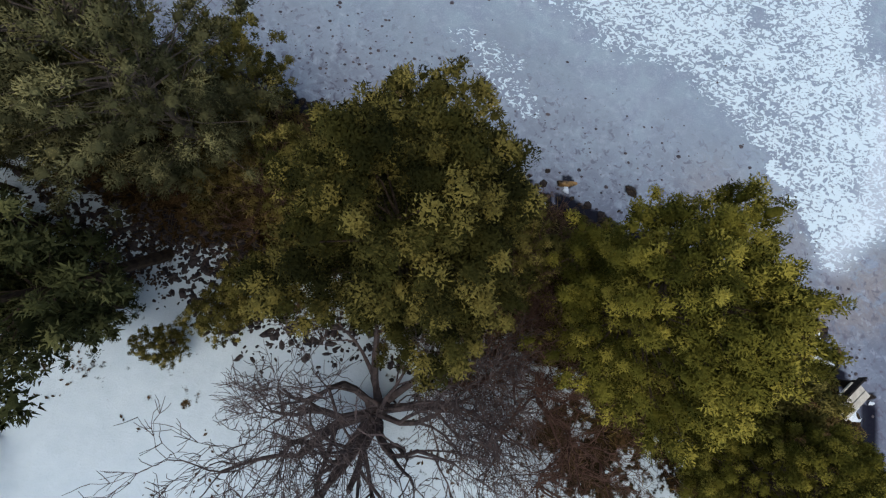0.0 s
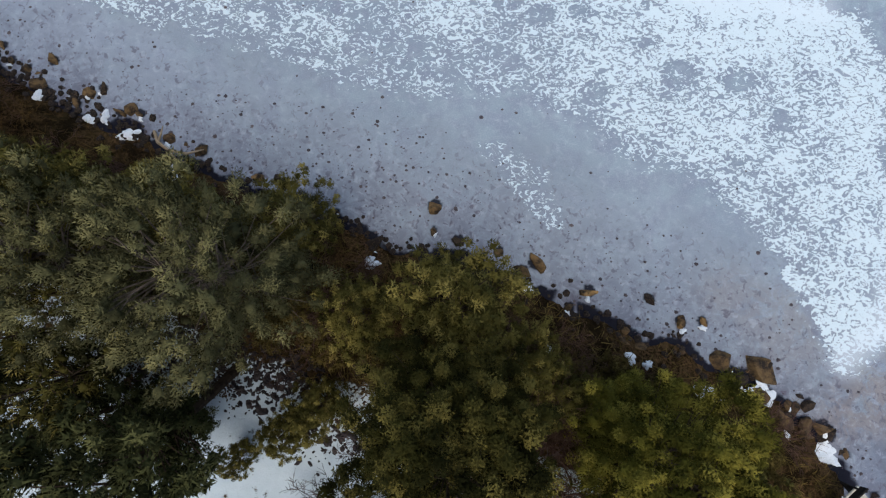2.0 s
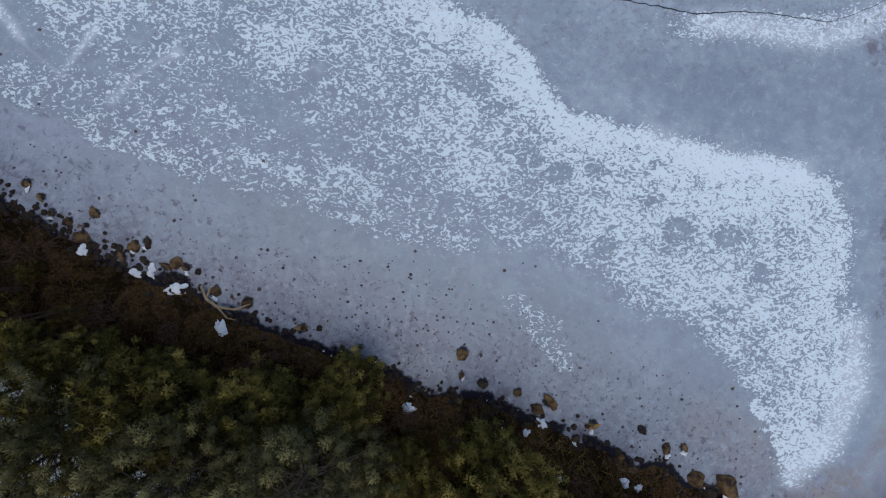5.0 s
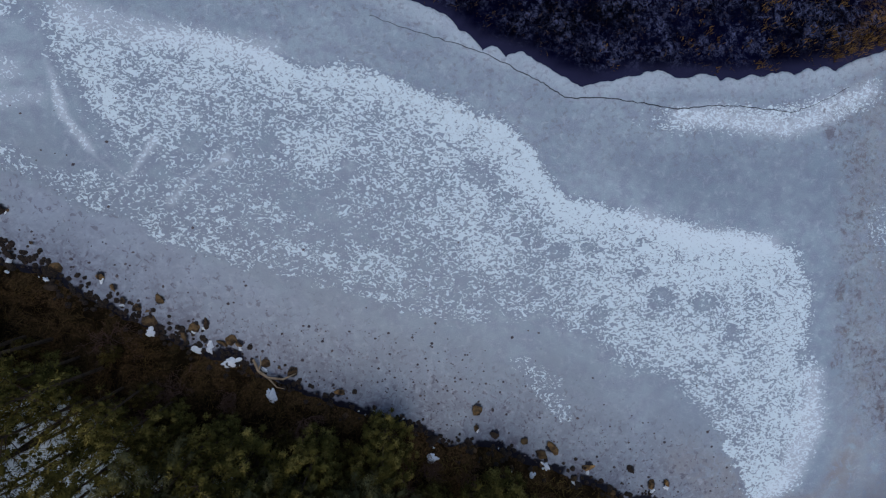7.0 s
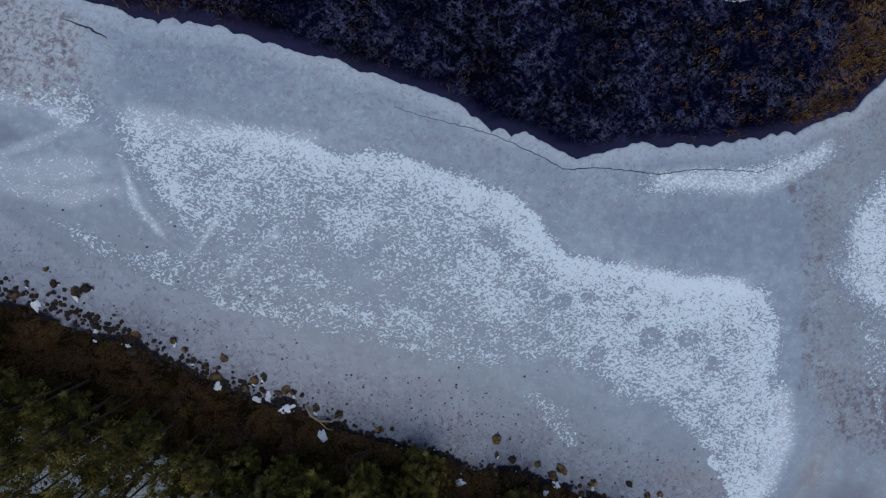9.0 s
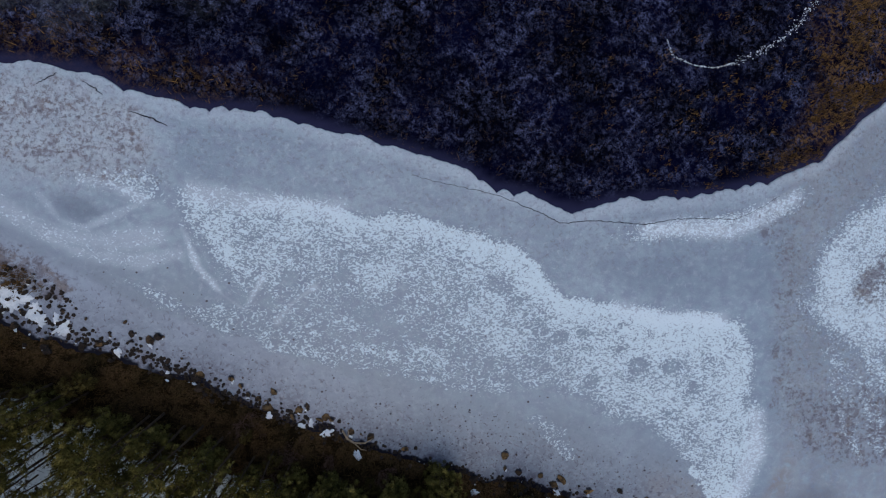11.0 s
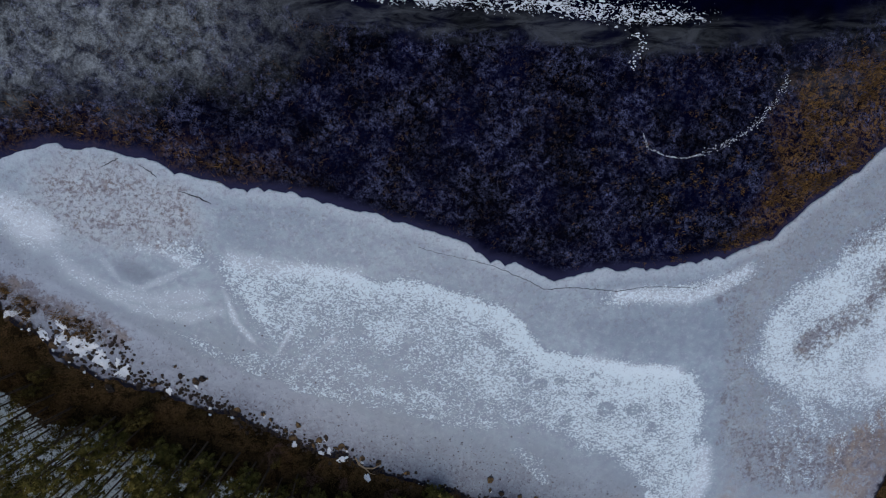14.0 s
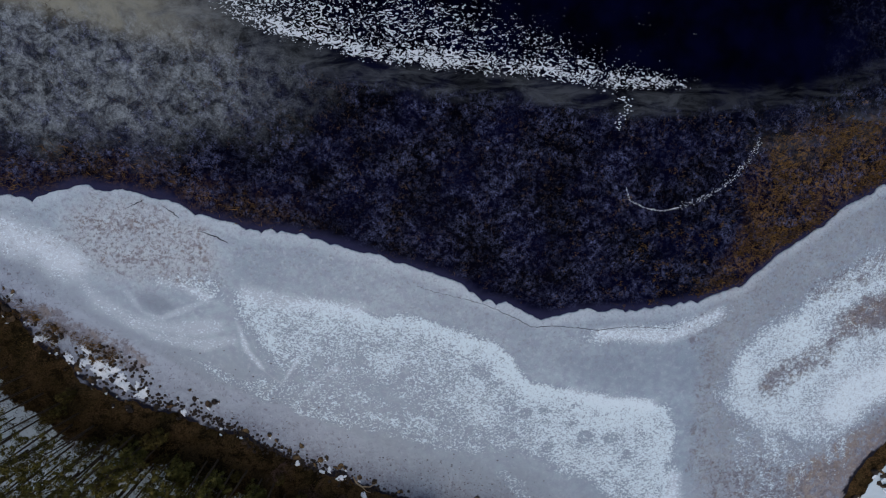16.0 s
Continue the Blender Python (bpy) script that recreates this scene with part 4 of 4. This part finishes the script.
    faces += [tuple(k + q for k in t) for t in f]
tagged(mesh_object("rubble", verts, faces, ROCK), "small brown rubble along the foot of the bank", "rubble", kind="stuff")

# melt and contact shade where stones and bank meet the ice, painted dark
wet = 0.97 * step(depth + 0.6 * (fbm(X, Y, 2.6, 56) - 0.5), -0.34, -0.24) * step(fbm(X, Y, 0.7, 55), 0.24, 0.32) * (np.abs(X) < 40)
for x, y, s in rim_shade_spots:
    m = (np.abs(X - x) < 1.2) & (np.abs(Y - y) < 1.2)
    r0 = np.hypot(X[m] - x, Y[m] - y)
    wet[m] = np.maximum(wet[m], 0.92 * (1 - step(r0 * (0.7 + 0.6 * fbm(X[m], Y[m], 4.5, 33, 3)), 0.56 * s, 0.62 * s)))
layer(ice, "wet", np.clip(wet, 0, 1))


def snow_patch(x, y, sx, sy, seed):
    ob = new("snow_patch", CAPS[seed % 7].data)
    ob.matrix_world = Matrix.LocRotScale((x, y, max(ground_at(x, y), 0) + 0.03), Euler((0, 0, seed * 1.7)), Vector((sx * 1.1, sy * 1.1, 0.4)))
    tagged(ob, "patch of old white snow on the bank", "snow", "snow patches on the bank")


for i, (x, y, sx, sy) in enumerate(((-10.9, 2.55, 0.5, 0.32), (-10.4, 2.6, 0.5, 0.3), (-9.6, 2.0, 0.75, 0.42), (-8.0, 0.75, 0.7, 0.4), (-1.85, -1.8, 0.55, 0.45), (2.9, -2.45, 0.5, 0.3), (2.3, -2.7, 0.3, 0.25),
                                    (5.8, -4.4, 0.45, 0.3), (6.3, -4.6, 0.3, 0.3), (8.0, -5.4, 0.9, 0.45), (9.7, -5.5, 0.7, 0.9), (11.6, -7.1, 1.0, 0.7), (12.1, -8.6, 0.6, 0.9), (-12.5, 3.2, 0.4, 0.45),
                                    (3.4, -4.2, 0.3, 0.2), (-28.2, 12.2, 1.0, 0.5), (-26.6, 10.9, 0.9, 0.5), (-22.2, 8.3, 0.8, 0.45), (-19.8, 7.1, 0.6, 0.45))):
    snow_patch(x, y, sx, sy, i)
for i in range(18):                                     # snow between the stones of the heap
    a = rr.random()
    snow_patch(-25.8 + 3.6 * a + rr.uniform(-0.35, 0.35), 11.2 - 2.3 * a + rr.uniform(-0.6, 0.5), rr.uniform(0.5, 1.05), rr.uniform(0.3, 0.6), 30 + i)


# ---- trees ----
def ball():
    bm = bmesh.new()
    bmesh.ops.create_icosphere(bm, subdivisions=1, radius=0.5)
    v = np.array([p.co[:] for p in bm.verts])
    f = np.array([[q.index for q in t.verts] for t in bm.faces])
    bm.free()
    return v, f


BALL = ball()


def tri_mesh(name, verts, faces, material, tone=None, normals=None):
    me = bpy.data.meshes.new(name)
    me.vertices.add(len(verts))
    me.vertices.foreach_set("co", np.asarray(verts, np.float32).ravel())
    me.loops.add(3 * len(faces))
    me.loops.foreach_set("vertex_index", np.asarray(faces, np.int32).ravel())
    me.polygons.add(len(faces))
    me.polygons.foreach_set("loop_start", np.arange(0, 3 * len(faces), 3, dtype=np.int32))
    if tone is not None:
        a = me.attributes.new("tone", "FLOAT", "POINT")
        a.data.foreach_set("value", np.asarray(tone, np.float32))
    me.materials.append(material)
    me.update()
    if normals is not None:
        me.polygons.foreach_set("use_smooth", np.ones(len(faces), bool))
        me.normals_split_custom_set_from_vertices(np.asarray(normals, np.float32))
    return me


def unit(v):
    return v / np.maximum(np.linalg.norm(v, axis=-1, keepdims=True), 1e-9)


def foliage(seed, centres, outs, sizes, material, leaves, length, width, lift, stretch):
    """Leafy clumps: ragged dense middles, coloured dark for inner shade, set all over with small pointed leaves."""
    g = np.random.RandomState(seed)
    c, o, s = np.array(centres, float), unit(np.array(outs, float)), np.array(sizes, float)[:, None, None]
    n = len(c)
    tone = np.clip(g.normal(0.46, 0.34, n), 0, 1)
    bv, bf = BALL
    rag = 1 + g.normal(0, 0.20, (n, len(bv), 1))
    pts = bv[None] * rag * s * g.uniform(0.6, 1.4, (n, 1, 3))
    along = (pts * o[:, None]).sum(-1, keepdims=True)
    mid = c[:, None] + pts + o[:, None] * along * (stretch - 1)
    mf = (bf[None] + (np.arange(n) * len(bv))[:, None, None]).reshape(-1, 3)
    d = unit(g.normal(0, 1, (n, leaves, 3)) + o[:, None] * 0.55 + np.array([0, 0, 0.5]))
    p = d * s * g.uniform(0.65, 1.3, (n, leaves, 1))
    p = p + o[:, None] * (p * o[:, None]).sum(-1, keepdims=True) * (stretch - 1) + c[:, None]
    t = unit(np.cross(d, g.normal(0, 1, (n, leaves, 3))))
    way = unit(t + d * lift + o[:, None] * 0.4 * lift)
    side = unit(np.cross(d + 0.3 * g.normal(0, 1, d.shape), way)) * width * g.uniform(0.6, 1.3, (n, leaves, 1))
    tip = p + way * length * g.uniform(0.6, 1.4, (n, leaves, 1))
    facing = unit(d + 0.35 * o[:, None] + 0.25 * g.normal(0, 1, d.shape))
    side = side * np.where((np.cross(2 * side, tip - p + side) * facing).sum(-1, keepdims=True) < 0, -1, 1)
    lv = np.stack([p - side, p + side, tip], 2).reshape(-1, 3)
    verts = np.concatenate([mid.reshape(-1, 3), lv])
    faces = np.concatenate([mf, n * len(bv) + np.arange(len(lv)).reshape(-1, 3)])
    # middles get a low tone: shade between the leaves, painted as colour
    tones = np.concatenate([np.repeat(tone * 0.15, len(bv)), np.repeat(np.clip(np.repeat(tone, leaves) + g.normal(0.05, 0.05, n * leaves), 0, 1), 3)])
    round_mid = unit(mid - c[:, None] + o[:, None] * s * 0.3).reshape(-1, 3)
    round_leaf = np.repeat(facing.reshape(-1, 3), 3, 0)
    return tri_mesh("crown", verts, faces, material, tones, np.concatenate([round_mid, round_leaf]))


def conifer_meshes(seed, height, radius, leaf, bark, clumps, leaves, low=0.22, wide=0.6, stout=0.018, size=0.125, length=0.05, width=0.013, lift=0.6, stretch=1.0, limbs=5):
    """Trunk with limbs, and a domed crown of leafy clumps, of a bushy evergreen."""
    r = random.Random(seed)
    tv, tf, cs, outs, sizes = [], [], [], [], []
    bend = (r.uniform(-0.15, 0.15), r.uniform(-0.15, 0.15))
    axis = lambda s: Vector((bend[0] * math.sin(s * 2.6) * height * 0.25, bend[1] * math.sin(s * 2.1) * height * 0.25, s * height))
    tube([axis(i / 10) for i in range(10)], [stout * height * (1 - 0.93 * i / 10) + 0.008 for i in range(10)], 8, tv, tf)
    o = Vector((seed * 0.37, seed * 0.11, 0))
    for c in range(clumps):
        z = wide + (1 - wide) * r.random() ** 0.9 if c % 5 < 3 else r.uniform(low, wide)
        if c % 12 == 0:
            z = r.uniform(0.9, 1.0)
        a = r.uniform(0, 6.283)
        shell = math.sqrt(max(0.0, 1 - ((z - wide) / (1.01 - wide)) ** 2)) if z > wide else 0.62 + 0.38 * (z - low) / (wide - low)
        lobes = 0.83 + 0.55 * noise.noise(Vector((math.cos(a), math.sin(a), z * 2.2)) * 1.7 + o) + 0.38 * noise.noise(Vector((math.cos(a), math.sin(a), z * 2.2)) * 4.2 + o)
        lobes = min(lobes, 1.04)
        reach = radius * shell * lobes * (1 - 0.42 * r.random() ** 2) * (0.66 if c % 5 == 4 else 1)
        way = Vector((math.cos(a), math.sin(a), 0))
        p = axis(z) + way * reach + Vector((0, 0, 0.25 * height * (lobes - 0.85) * (z > 0.5) * 0.5 + r.gauss(0, 0.08)))
        rise = max(-0.1, (z - wide) / (1 - wide))
        cs.append(p[:])
        outs.append((way * (1.1 - 0.8 * rise) + Vector((0, 0, 0.35 + 0.9 * rise)))[:])
        sizes.append(size * r.uniform(0.7, 1.35) * (1.6 if c % 5 == 4 and c % 12 else 1))
        if c % limbs == 3 % limbs:
            s0 = axis(max(0.08, z - 0.10 - 0.25 * reach / height))
            tube([s0, s0.lerp(p, 0.5) + Vector((r.gauss(0, 0.08), r.gauss(0, 0.08), 0.05)), p * 1.0 + way * 0.1], [0.012 * reach + 0.010, 0.014, 0.005], 4, tv, tf)
    me = bpy.data.meshes.new("trunk")
    me.from_pydata([tuple(p) for p in tv], [], tf)
    me.materials.append(bark)
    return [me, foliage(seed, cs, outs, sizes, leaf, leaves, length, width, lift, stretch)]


def pine_meshes(seed, height):
    """A slim plantation pine: a long bare trunk with dead stubs and a tufted crown."""
    r = random.Random(seed)
    tv, tf, cs, outs, sizes = [], [], [], [], []
    bx, by = r.uniform(-0.35, 0.35), r.uniform(-0.35, 0.35)
    axis = lambda s: Vector((bx * s * s, by * s * s, s * height))
    tube([axis(i / 7) for i in range(8)], [0.085 * (1 - 0.85 * i / 7) for i in range(8)], 6, tv, tf)
    for _ in range(12):
        s, a = r.uniform(0.2, 0.65), r.uniform(0, 6.3)
        b = axis(s)
        tube([b, b + Vector((math.cos(a), math.sin(a), 0.15)) * r.uniform(0.2, 0.6)], [0.014, 0.005], 3, tv, tf)
    for _ in range(18):
        s, a = r.uniform(0.55, 0.99), r.uniform(0, 6.3)
        l = (1.15 - s) * 2.1 * r.uniform(0.4, 1.1)
        b, way = axis(s), Vector((math.cos(a), math.sin(a), r.uniform(0.1, 0.5)))
        tube([b, b + way * l], [0.02, 0.006], 3, tv, tf)
        for f in (0.6, 1.0):
            cs.append((b + way * l * f + Vector((r.gauss(0, 0.07), r.gauss(0, 0.07), 0)))[:])
            outs.append((way + Vector((0, 0, 0.4)))[:])
            sizes.append(r.uniform(0.10, 0.19))
    me = bpy.data.meshes.new("trunk")
    me.from_pydata([tuple(p) for p in tv], [], tf)
    me.materials.append(BARK)
    return [me, foliage(seed, cs, outs, sizes, LEAF_DARK, 34, 0.14, 0.017, 1.2, 1.5)]


def stand_tree(name, meshes, m, label, group=""):
    top = new(name)
    for me in meshes:
        ob = new(me.name.split(".")[0], me)
        ob.parent = top
        if name in ("brushwood", "bare_shrub", "bare_tree") and ob.name.startswith("crown"):
            tagged(ob, "fine bare twigs", kind="stuff")
    top.matrix_world = m
    return tagged(top, label, "tree", group)


def plant(name, meshes, x, y, size, label, group, seed, lean=(0, 0)):
    return stand_tree(name, meshes, Matrix.LocRotScale((x, y, ground_at(x, y) - 0.06), Euler((lean[0], lean[1], seed * 2.399)), Vector((size,) * 3)), label, group)


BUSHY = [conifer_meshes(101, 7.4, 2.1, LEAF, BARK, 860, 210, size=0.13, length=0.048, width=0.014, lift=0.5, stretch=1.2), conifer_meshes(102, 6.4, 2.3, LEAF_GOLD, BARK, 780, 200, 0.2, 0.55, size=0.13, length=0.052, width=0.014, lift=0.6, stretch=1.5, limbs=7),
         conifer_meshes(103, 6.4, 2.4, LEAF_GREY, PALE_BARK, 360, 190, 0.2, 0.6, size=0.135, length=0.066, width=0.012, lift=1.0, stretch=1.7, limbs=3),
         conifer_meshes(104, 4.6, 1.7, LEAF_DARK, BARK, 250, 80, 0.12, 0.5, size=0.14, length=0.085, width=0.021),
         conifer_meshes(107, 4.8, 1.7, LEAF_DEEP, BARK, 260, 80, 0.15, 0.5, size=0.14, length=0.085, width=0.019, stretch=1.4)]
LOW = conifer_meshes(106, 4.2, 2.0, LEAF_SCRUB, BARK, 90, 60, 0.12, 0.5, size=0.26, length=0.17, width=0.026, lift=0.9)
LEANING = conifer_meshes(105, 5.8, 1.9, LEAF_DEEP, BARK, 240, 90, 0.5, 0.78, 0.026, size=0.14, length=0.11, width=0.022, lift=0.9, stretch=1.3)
plant("evergreen_tree", LEANING, -5.5, -4.9, 1.0, "leaning dark evergreen with a bare lower trunk", "evergreens on the bank", 0, (0.30, -0.10))
LABELS = ["dense olive evergreen tree with clumped bright tips", "golden green evergreen with spreading drooping branches", "grey green evergreen with pale bare limbs inside", "low dark evergreen on the wooded bank", "deep green evergreen at the edge of the snow"]
thick = random.Random(12)
for i in range(74):                                     # undergrowth between the shore and the pines
    x = -27 + 20 * i / 18 if i < 18 else -7 + 16.5 * (i - 18) / 56
    x += thick.uniform(-0.5, 0.5)
    y = float(np.interp(x, [p[0] for p in SHORE], [p[1] for p in SHORE])) - thick.uniform(1.1, 3.8)
    plant("scrub_bush", LOW, x, y, thick.uniform(0.16, 0.42), "knee to waist high brown olive scrub on the bank", "shrubs of the bank", i)
for x, y, kind, size, lean in ((0.25, -5.2, 0, 0.97, (0, 0)), (4.6, -6.0, 1, 0.96, (0, 0)), (-4.3, -2.5, 2, 0.98, (0, 0)), (-7.2, -2.2, 2, 0.9, (0, 0)), (0.55, -3.0, 3, 1.0, (0, 0)),
                               (7.3, -9.1, 1, 0.72, (0, 0)), (7.6, -7.7, 3, 0.75, (0, 0)), (-3.6, -0.3, 3, 0.75, (-0.15, 0)), (-10.2, -1.3, 2, 0.86, (0, 0)), (-12.4, -0.6, 3, 0.95, (0, 0)), (-17.3, 2.8, 3, 0.9, (0, 0)), (-19.6, 3.6, 3, 0.85, (0, 0)), (-15.2, 1.7, 3, 0.8, (0, 0)), (-22.3, 4.6, 3, 0.8, (0, 0)), (-6.0, -1.1, 3, 0.85, (0, 0)),
                               (2.3, -4.4, 3, 0.7, (0, 0)), (8.6, -9.7, 3, 0.5, (0, 0)), (10.0, -10.9, 1, 0.5, (0, 0)), (-1.9, -3.3, 3, 0.7, (0, 0)), (3.2, -5.1, 3, 0.6, (0, 0)),
                               (7.2, -6.5, 3, 0.55, (0, 0)), (-8.3, -0.9, 3, 0.95, (0, 0)), (-8.8, -5.0, 4, 0.85, (0, 0)), (-11.2, 0.2, 3, 0.6, (0, 0)), (-9.3, -0.3, 3, 0.6, (0, 0)), (-7.6, -6.0, 4, 0.75, (0, 0)), (-13.3, 0.5, 3, 0.45, (0, 0)), (-6.4, -6.2, 4, 0.66, (0, 0)), (-3.7, -6.4, 3, 0.42, (0, 0)), (-4.9, -7.0, 3, 0.32, (0, 0)), (-2.9, -5.6, 3, 0.5, (0, 0))):
    plant("evergreen_tree", BUSHY[kind], x, y, size, LABELS[kind], "evergreens on the bank", x + y, lean)

PINES = [pine_meshes(200 + i, h) for i, h in enumerate((6.2, 6.8, 5.6, 7.2))]
tr, taken = random.Random(31), []
tries = 0
while len(taken) < 240 and tries < 9000:
    tries += 1
    x, y = tr.uniform(-36, -7.5), tr.uniform(-14, 13)
    d = float(region(np.array([x]), np.array([y]), LAND)[0])
    if 1.6 < d < 10 and not (x > -13 and y < -6) and all((x - a) ** 2 + (y - b) ** 2 > 0.5 for a, b in taken):
        taken.append((x, y))
        plant("pine_tree", tr.choice(PINES), x, y, tr.uniform(0.6, 0.95), "slim plantation pine with a long bare trunk", "pines of the plantation", tr.uniform(0, 3), (tr.gauss(0, 0.03), tr.gauss(0, 0.03)))


def bare_meshes(seed, height, reach, bark, limbs=7, levels=5, thick=0.12):
    """A leafless tree of forking limbs and fine twigs."""
    r = random.Random(seed)
    groups = [([], []), ([], [])]

    def grow(p, d, length, radius, level):
        pts, rad, q = [p], [radius], p.copy()
        n = 4 if level < 3 else 3
        for i in range(n):
            d = (d + Vector((r.gauss(0, 0.22), r.gauss(0, 0.22), r.gauss(0, 0.16) + 0.05))).normalized()
            q = q + d * length / n
            pts.append(q.copy())
            rad.append(radius * (1 - 0.45 * (i + 1) / n))
        v, f = groups[0 if level < 2 else 1]
        tube(pts, rad, 6 if level < 2 else 3, v, f)
        if level >= levels:
            return
        for i in range(r.choice((3, 3, 4)) if level < 4 else 3):
            k = r.randint(max(1, n - 2), n)
            side = Vector((r.gauss(0, 1), r.gauss(0, 1), r.gauss(0.1, 0.5))).normalized()
            grow(pts[k], (d + side * r.uniform(0.45, 0.95)).normalized(), length * r.uniform(0.55, 0.8), max(rad[k] * r.uniform(0.5, 0.75), 0.006), level + 1)

    for i in range(limbs):
        a = 6.283 * i / limbs + r.uniform(-0.3, 0.3)
        d = Vector((math.cos(a) * reach, math.sin(a) * reach, height * r.uniform(0.5, 1.1))).normalized()
        grow(Vector((0, 0, 0.0)), d, 0.36 * math.hypot(height, reach), thick * r.uniform(0.6, 1.0), 0)
    out = []
    for name, (v, f) in zip(("trunk", "crown"), groups):
        me = bpy.data.meshes.new(name)
        me.from_pydata([tuple(p) for p in v], [], f)
        me.materials.append(bark)
        out.append(me)
    return out


plant("bare_tree", bare_meshes(7, 3.6, 3.2, GREY_BARK, 12, 5, 0.11), -0.4, -8.6, 1.2, "spreading leafless tree with grey purple branches on snow", "leafless trees", 0.3)
BUSH = bare_meshes(9, 3.4, 1.5, TWIG, 6, 4, 0.05)
plant("bare_shrub", BUSH, 2.9, -7.4, 1.0, "thicket of red brown leafless twigs", "leafless trees", 0.8)
plant("bare_shrub", BUSH, 1.9, -7.9, 0.85, "thicket of red brown leafless twigs", "leafless trees", 2.1)
for i, (x, y, size) in enumerate(((3.6, -8.2, 1.0), (2.7, -9.0, 0.9), (4.4, -9.3, 0.9), (3.6, -10.2, 0.8), (-2.6, -3.0, 0.8), (-3.2, -3.9, 0.7), (2.2, -4.3, 0.9), (2.7, -5.5, 1.05), (3.0, -6.4, 1.0), (1.7, -6.5, 0.95), (3.4, -4.6, 0.7))):
    plant("bare_shrub", BUSH, x, y, size, "thicket of red brown leafless twigs", "leafless trees", i + 4)
plant("bare_shrub", BUSH, 3.4, -5.2, 0.75, "thicket of red brown leafless twigs", "leafless trees", 3.3)
plant("bare_tree", bare_meshes(15, 3.2, 2.0, GREY_BARK, 5, 4, 0.09), -8.6, -9.0, 0.85, "small leafless tree at the edge of the snow", "leafless trees", 1.2)
BRUSH = bare_meshes(21, 1.6, 1.2, TWIG, 6, 3, 0.03)
br = random.Random(77)
for i in range(30):
    x = br.uniform(-14, 10)
    y = float(np.interp(x, [p[0] for p in SHORE], [p[1] for p in SHORE])) - br.uniform(0.8, 3.2)
    plant("brushwood", BRUSH, x, y, br.uniform(0.45, 0.95), "low tangle of brown twigs on the bank", "brushwood of the bank", i * 0.7)

# ---- clods of dark leaf litter that show through the thin snow under the trees ----
LITTER = plain_material("leaf_litter", (0.020, 0.018, 0.022), (0.070, 0.058, 0.056), 5.0, 0.95, 0.6)
lr = random.Random(52)
lv, lf = [], []
for cx, cy, rx, ry, count in ((-6.2, -4.6, 1.7, 1.0, 520), (-4.4, -5.2, 1.3, 1.0, 420), (-3.2, -6.4, 1.0, 0.8, 170), (-8.4, -4.2, 1.4, 1.0, 300), (1.2, -7.4, 1.3, 0.7, 260), (-1.6, -6.8, 1.2, 0.6, 160)):
    for i in range(count):
        x, y = cx + lr.gauss(0, 0.55) * rx, cy + lr.gauss(0, 0.55) * ry
        size, turn, q = lr.uniform(0.02, 0.075) * lr.choice((1, 1, 1.7)), lr.uniform(0, 6.283), len(lv)
        long = lr.uniform(1.0, 2.2)
        z = ground_at(x, y)
        lv.append((x, y, z + 0.035 + 0.4 * size))
        for k in range(6):
            a, r0 = 6.283 * k / 6, size * lr.uniform(0.6, 1.2)
            u, w = r0 * long * math.cos(a), r0 * math.sin(a)
            lv.append((x + u * math.cos(turn) - w * math.sin(turn), y + u * math.sin(turn) + w * math.cos(turn), z - 0.02))
        lf += [(q, q + 1 + k, q + 1 + (k + 1) % 6) for k in range(6)]
tagged(mesh_object("leaf_litter", lv, lf, LITTER), "dark clods of leaf litter on thin snow", "litter", kind="stuff")

# ---- driftwood branch at the water's edge ----
dv, df = [], []
tube([(-8.75, 2.15, 0.12), (-8.5, 1.75, 0.28), (-8.15, 1.5, 0.3), (-7.6, 1.42, 0.26), (-7.15, 1.6, 0.16)], [0.05, 0.055, 0.05, 0.04, 0.02], 7, dv, df)
tube([(-8.5, 1.75, 0.28), (-8.42, 2.0, 0.3), (-8.45, 2.3, 0.2)], [0.04, 0.03, 0.012], 6, dv, df)
tube([(-8.15, 1.5, 0.3), (-7.8, 1.15, 0.36), (-7.5, 1.1, 0.42)], [0.035, 0.025, 0.01], 6, dv, df)
tagged(mesh_object("driftwood", dv, df, DRIFT, None, True), "bleached forked branch lying over shore stones", "branch")


# ---- bench on the point ----
def box(sx, sy, sz, m):
    bm = bmesh.new()
    bmesh.ops.create_cube(bm, size=1, matrix=m @ Matrix.Diagonal((sx, sy, sz, 1)))
    bmesh.ops.bevel(bm, geom=bm.edges[:], offset=min(sx, sy, sz) * 0.15, segments=1, affect="EDGES")
    return bm


bench = new("bench")
for dy in (-0.3, -0.11, 0.08):
    part("seat_plank", box(0.95, 0.17, 0.045, pose(0, dy, 0.45)), PALE_WOOD, bench, "pale planed plank")
part("backrest", box(0.95, 0.04, 0.26, pose(0, 0.24, 0.72, -14)), BLACK_WOOD, bench, "black tarred board")
for dx in (-0.38, 0.38):
    part("leg", box(0.06, 0.5, 0.44, pose(dx, -0.1, 0.22)), BLACK_WOOD, bench)
    part("back_post", box(0.05, 0.05, 0.5, pose(dx, 0.2, 0.62, -14)), BLACK_WOOD, bench)
bench.matrix_world = pose(11.55, -8.1, ground_at(11.55, -8.1), 0, 0, 40)
tagged(bench, "small bench with pale seat planks and black back", "bench")
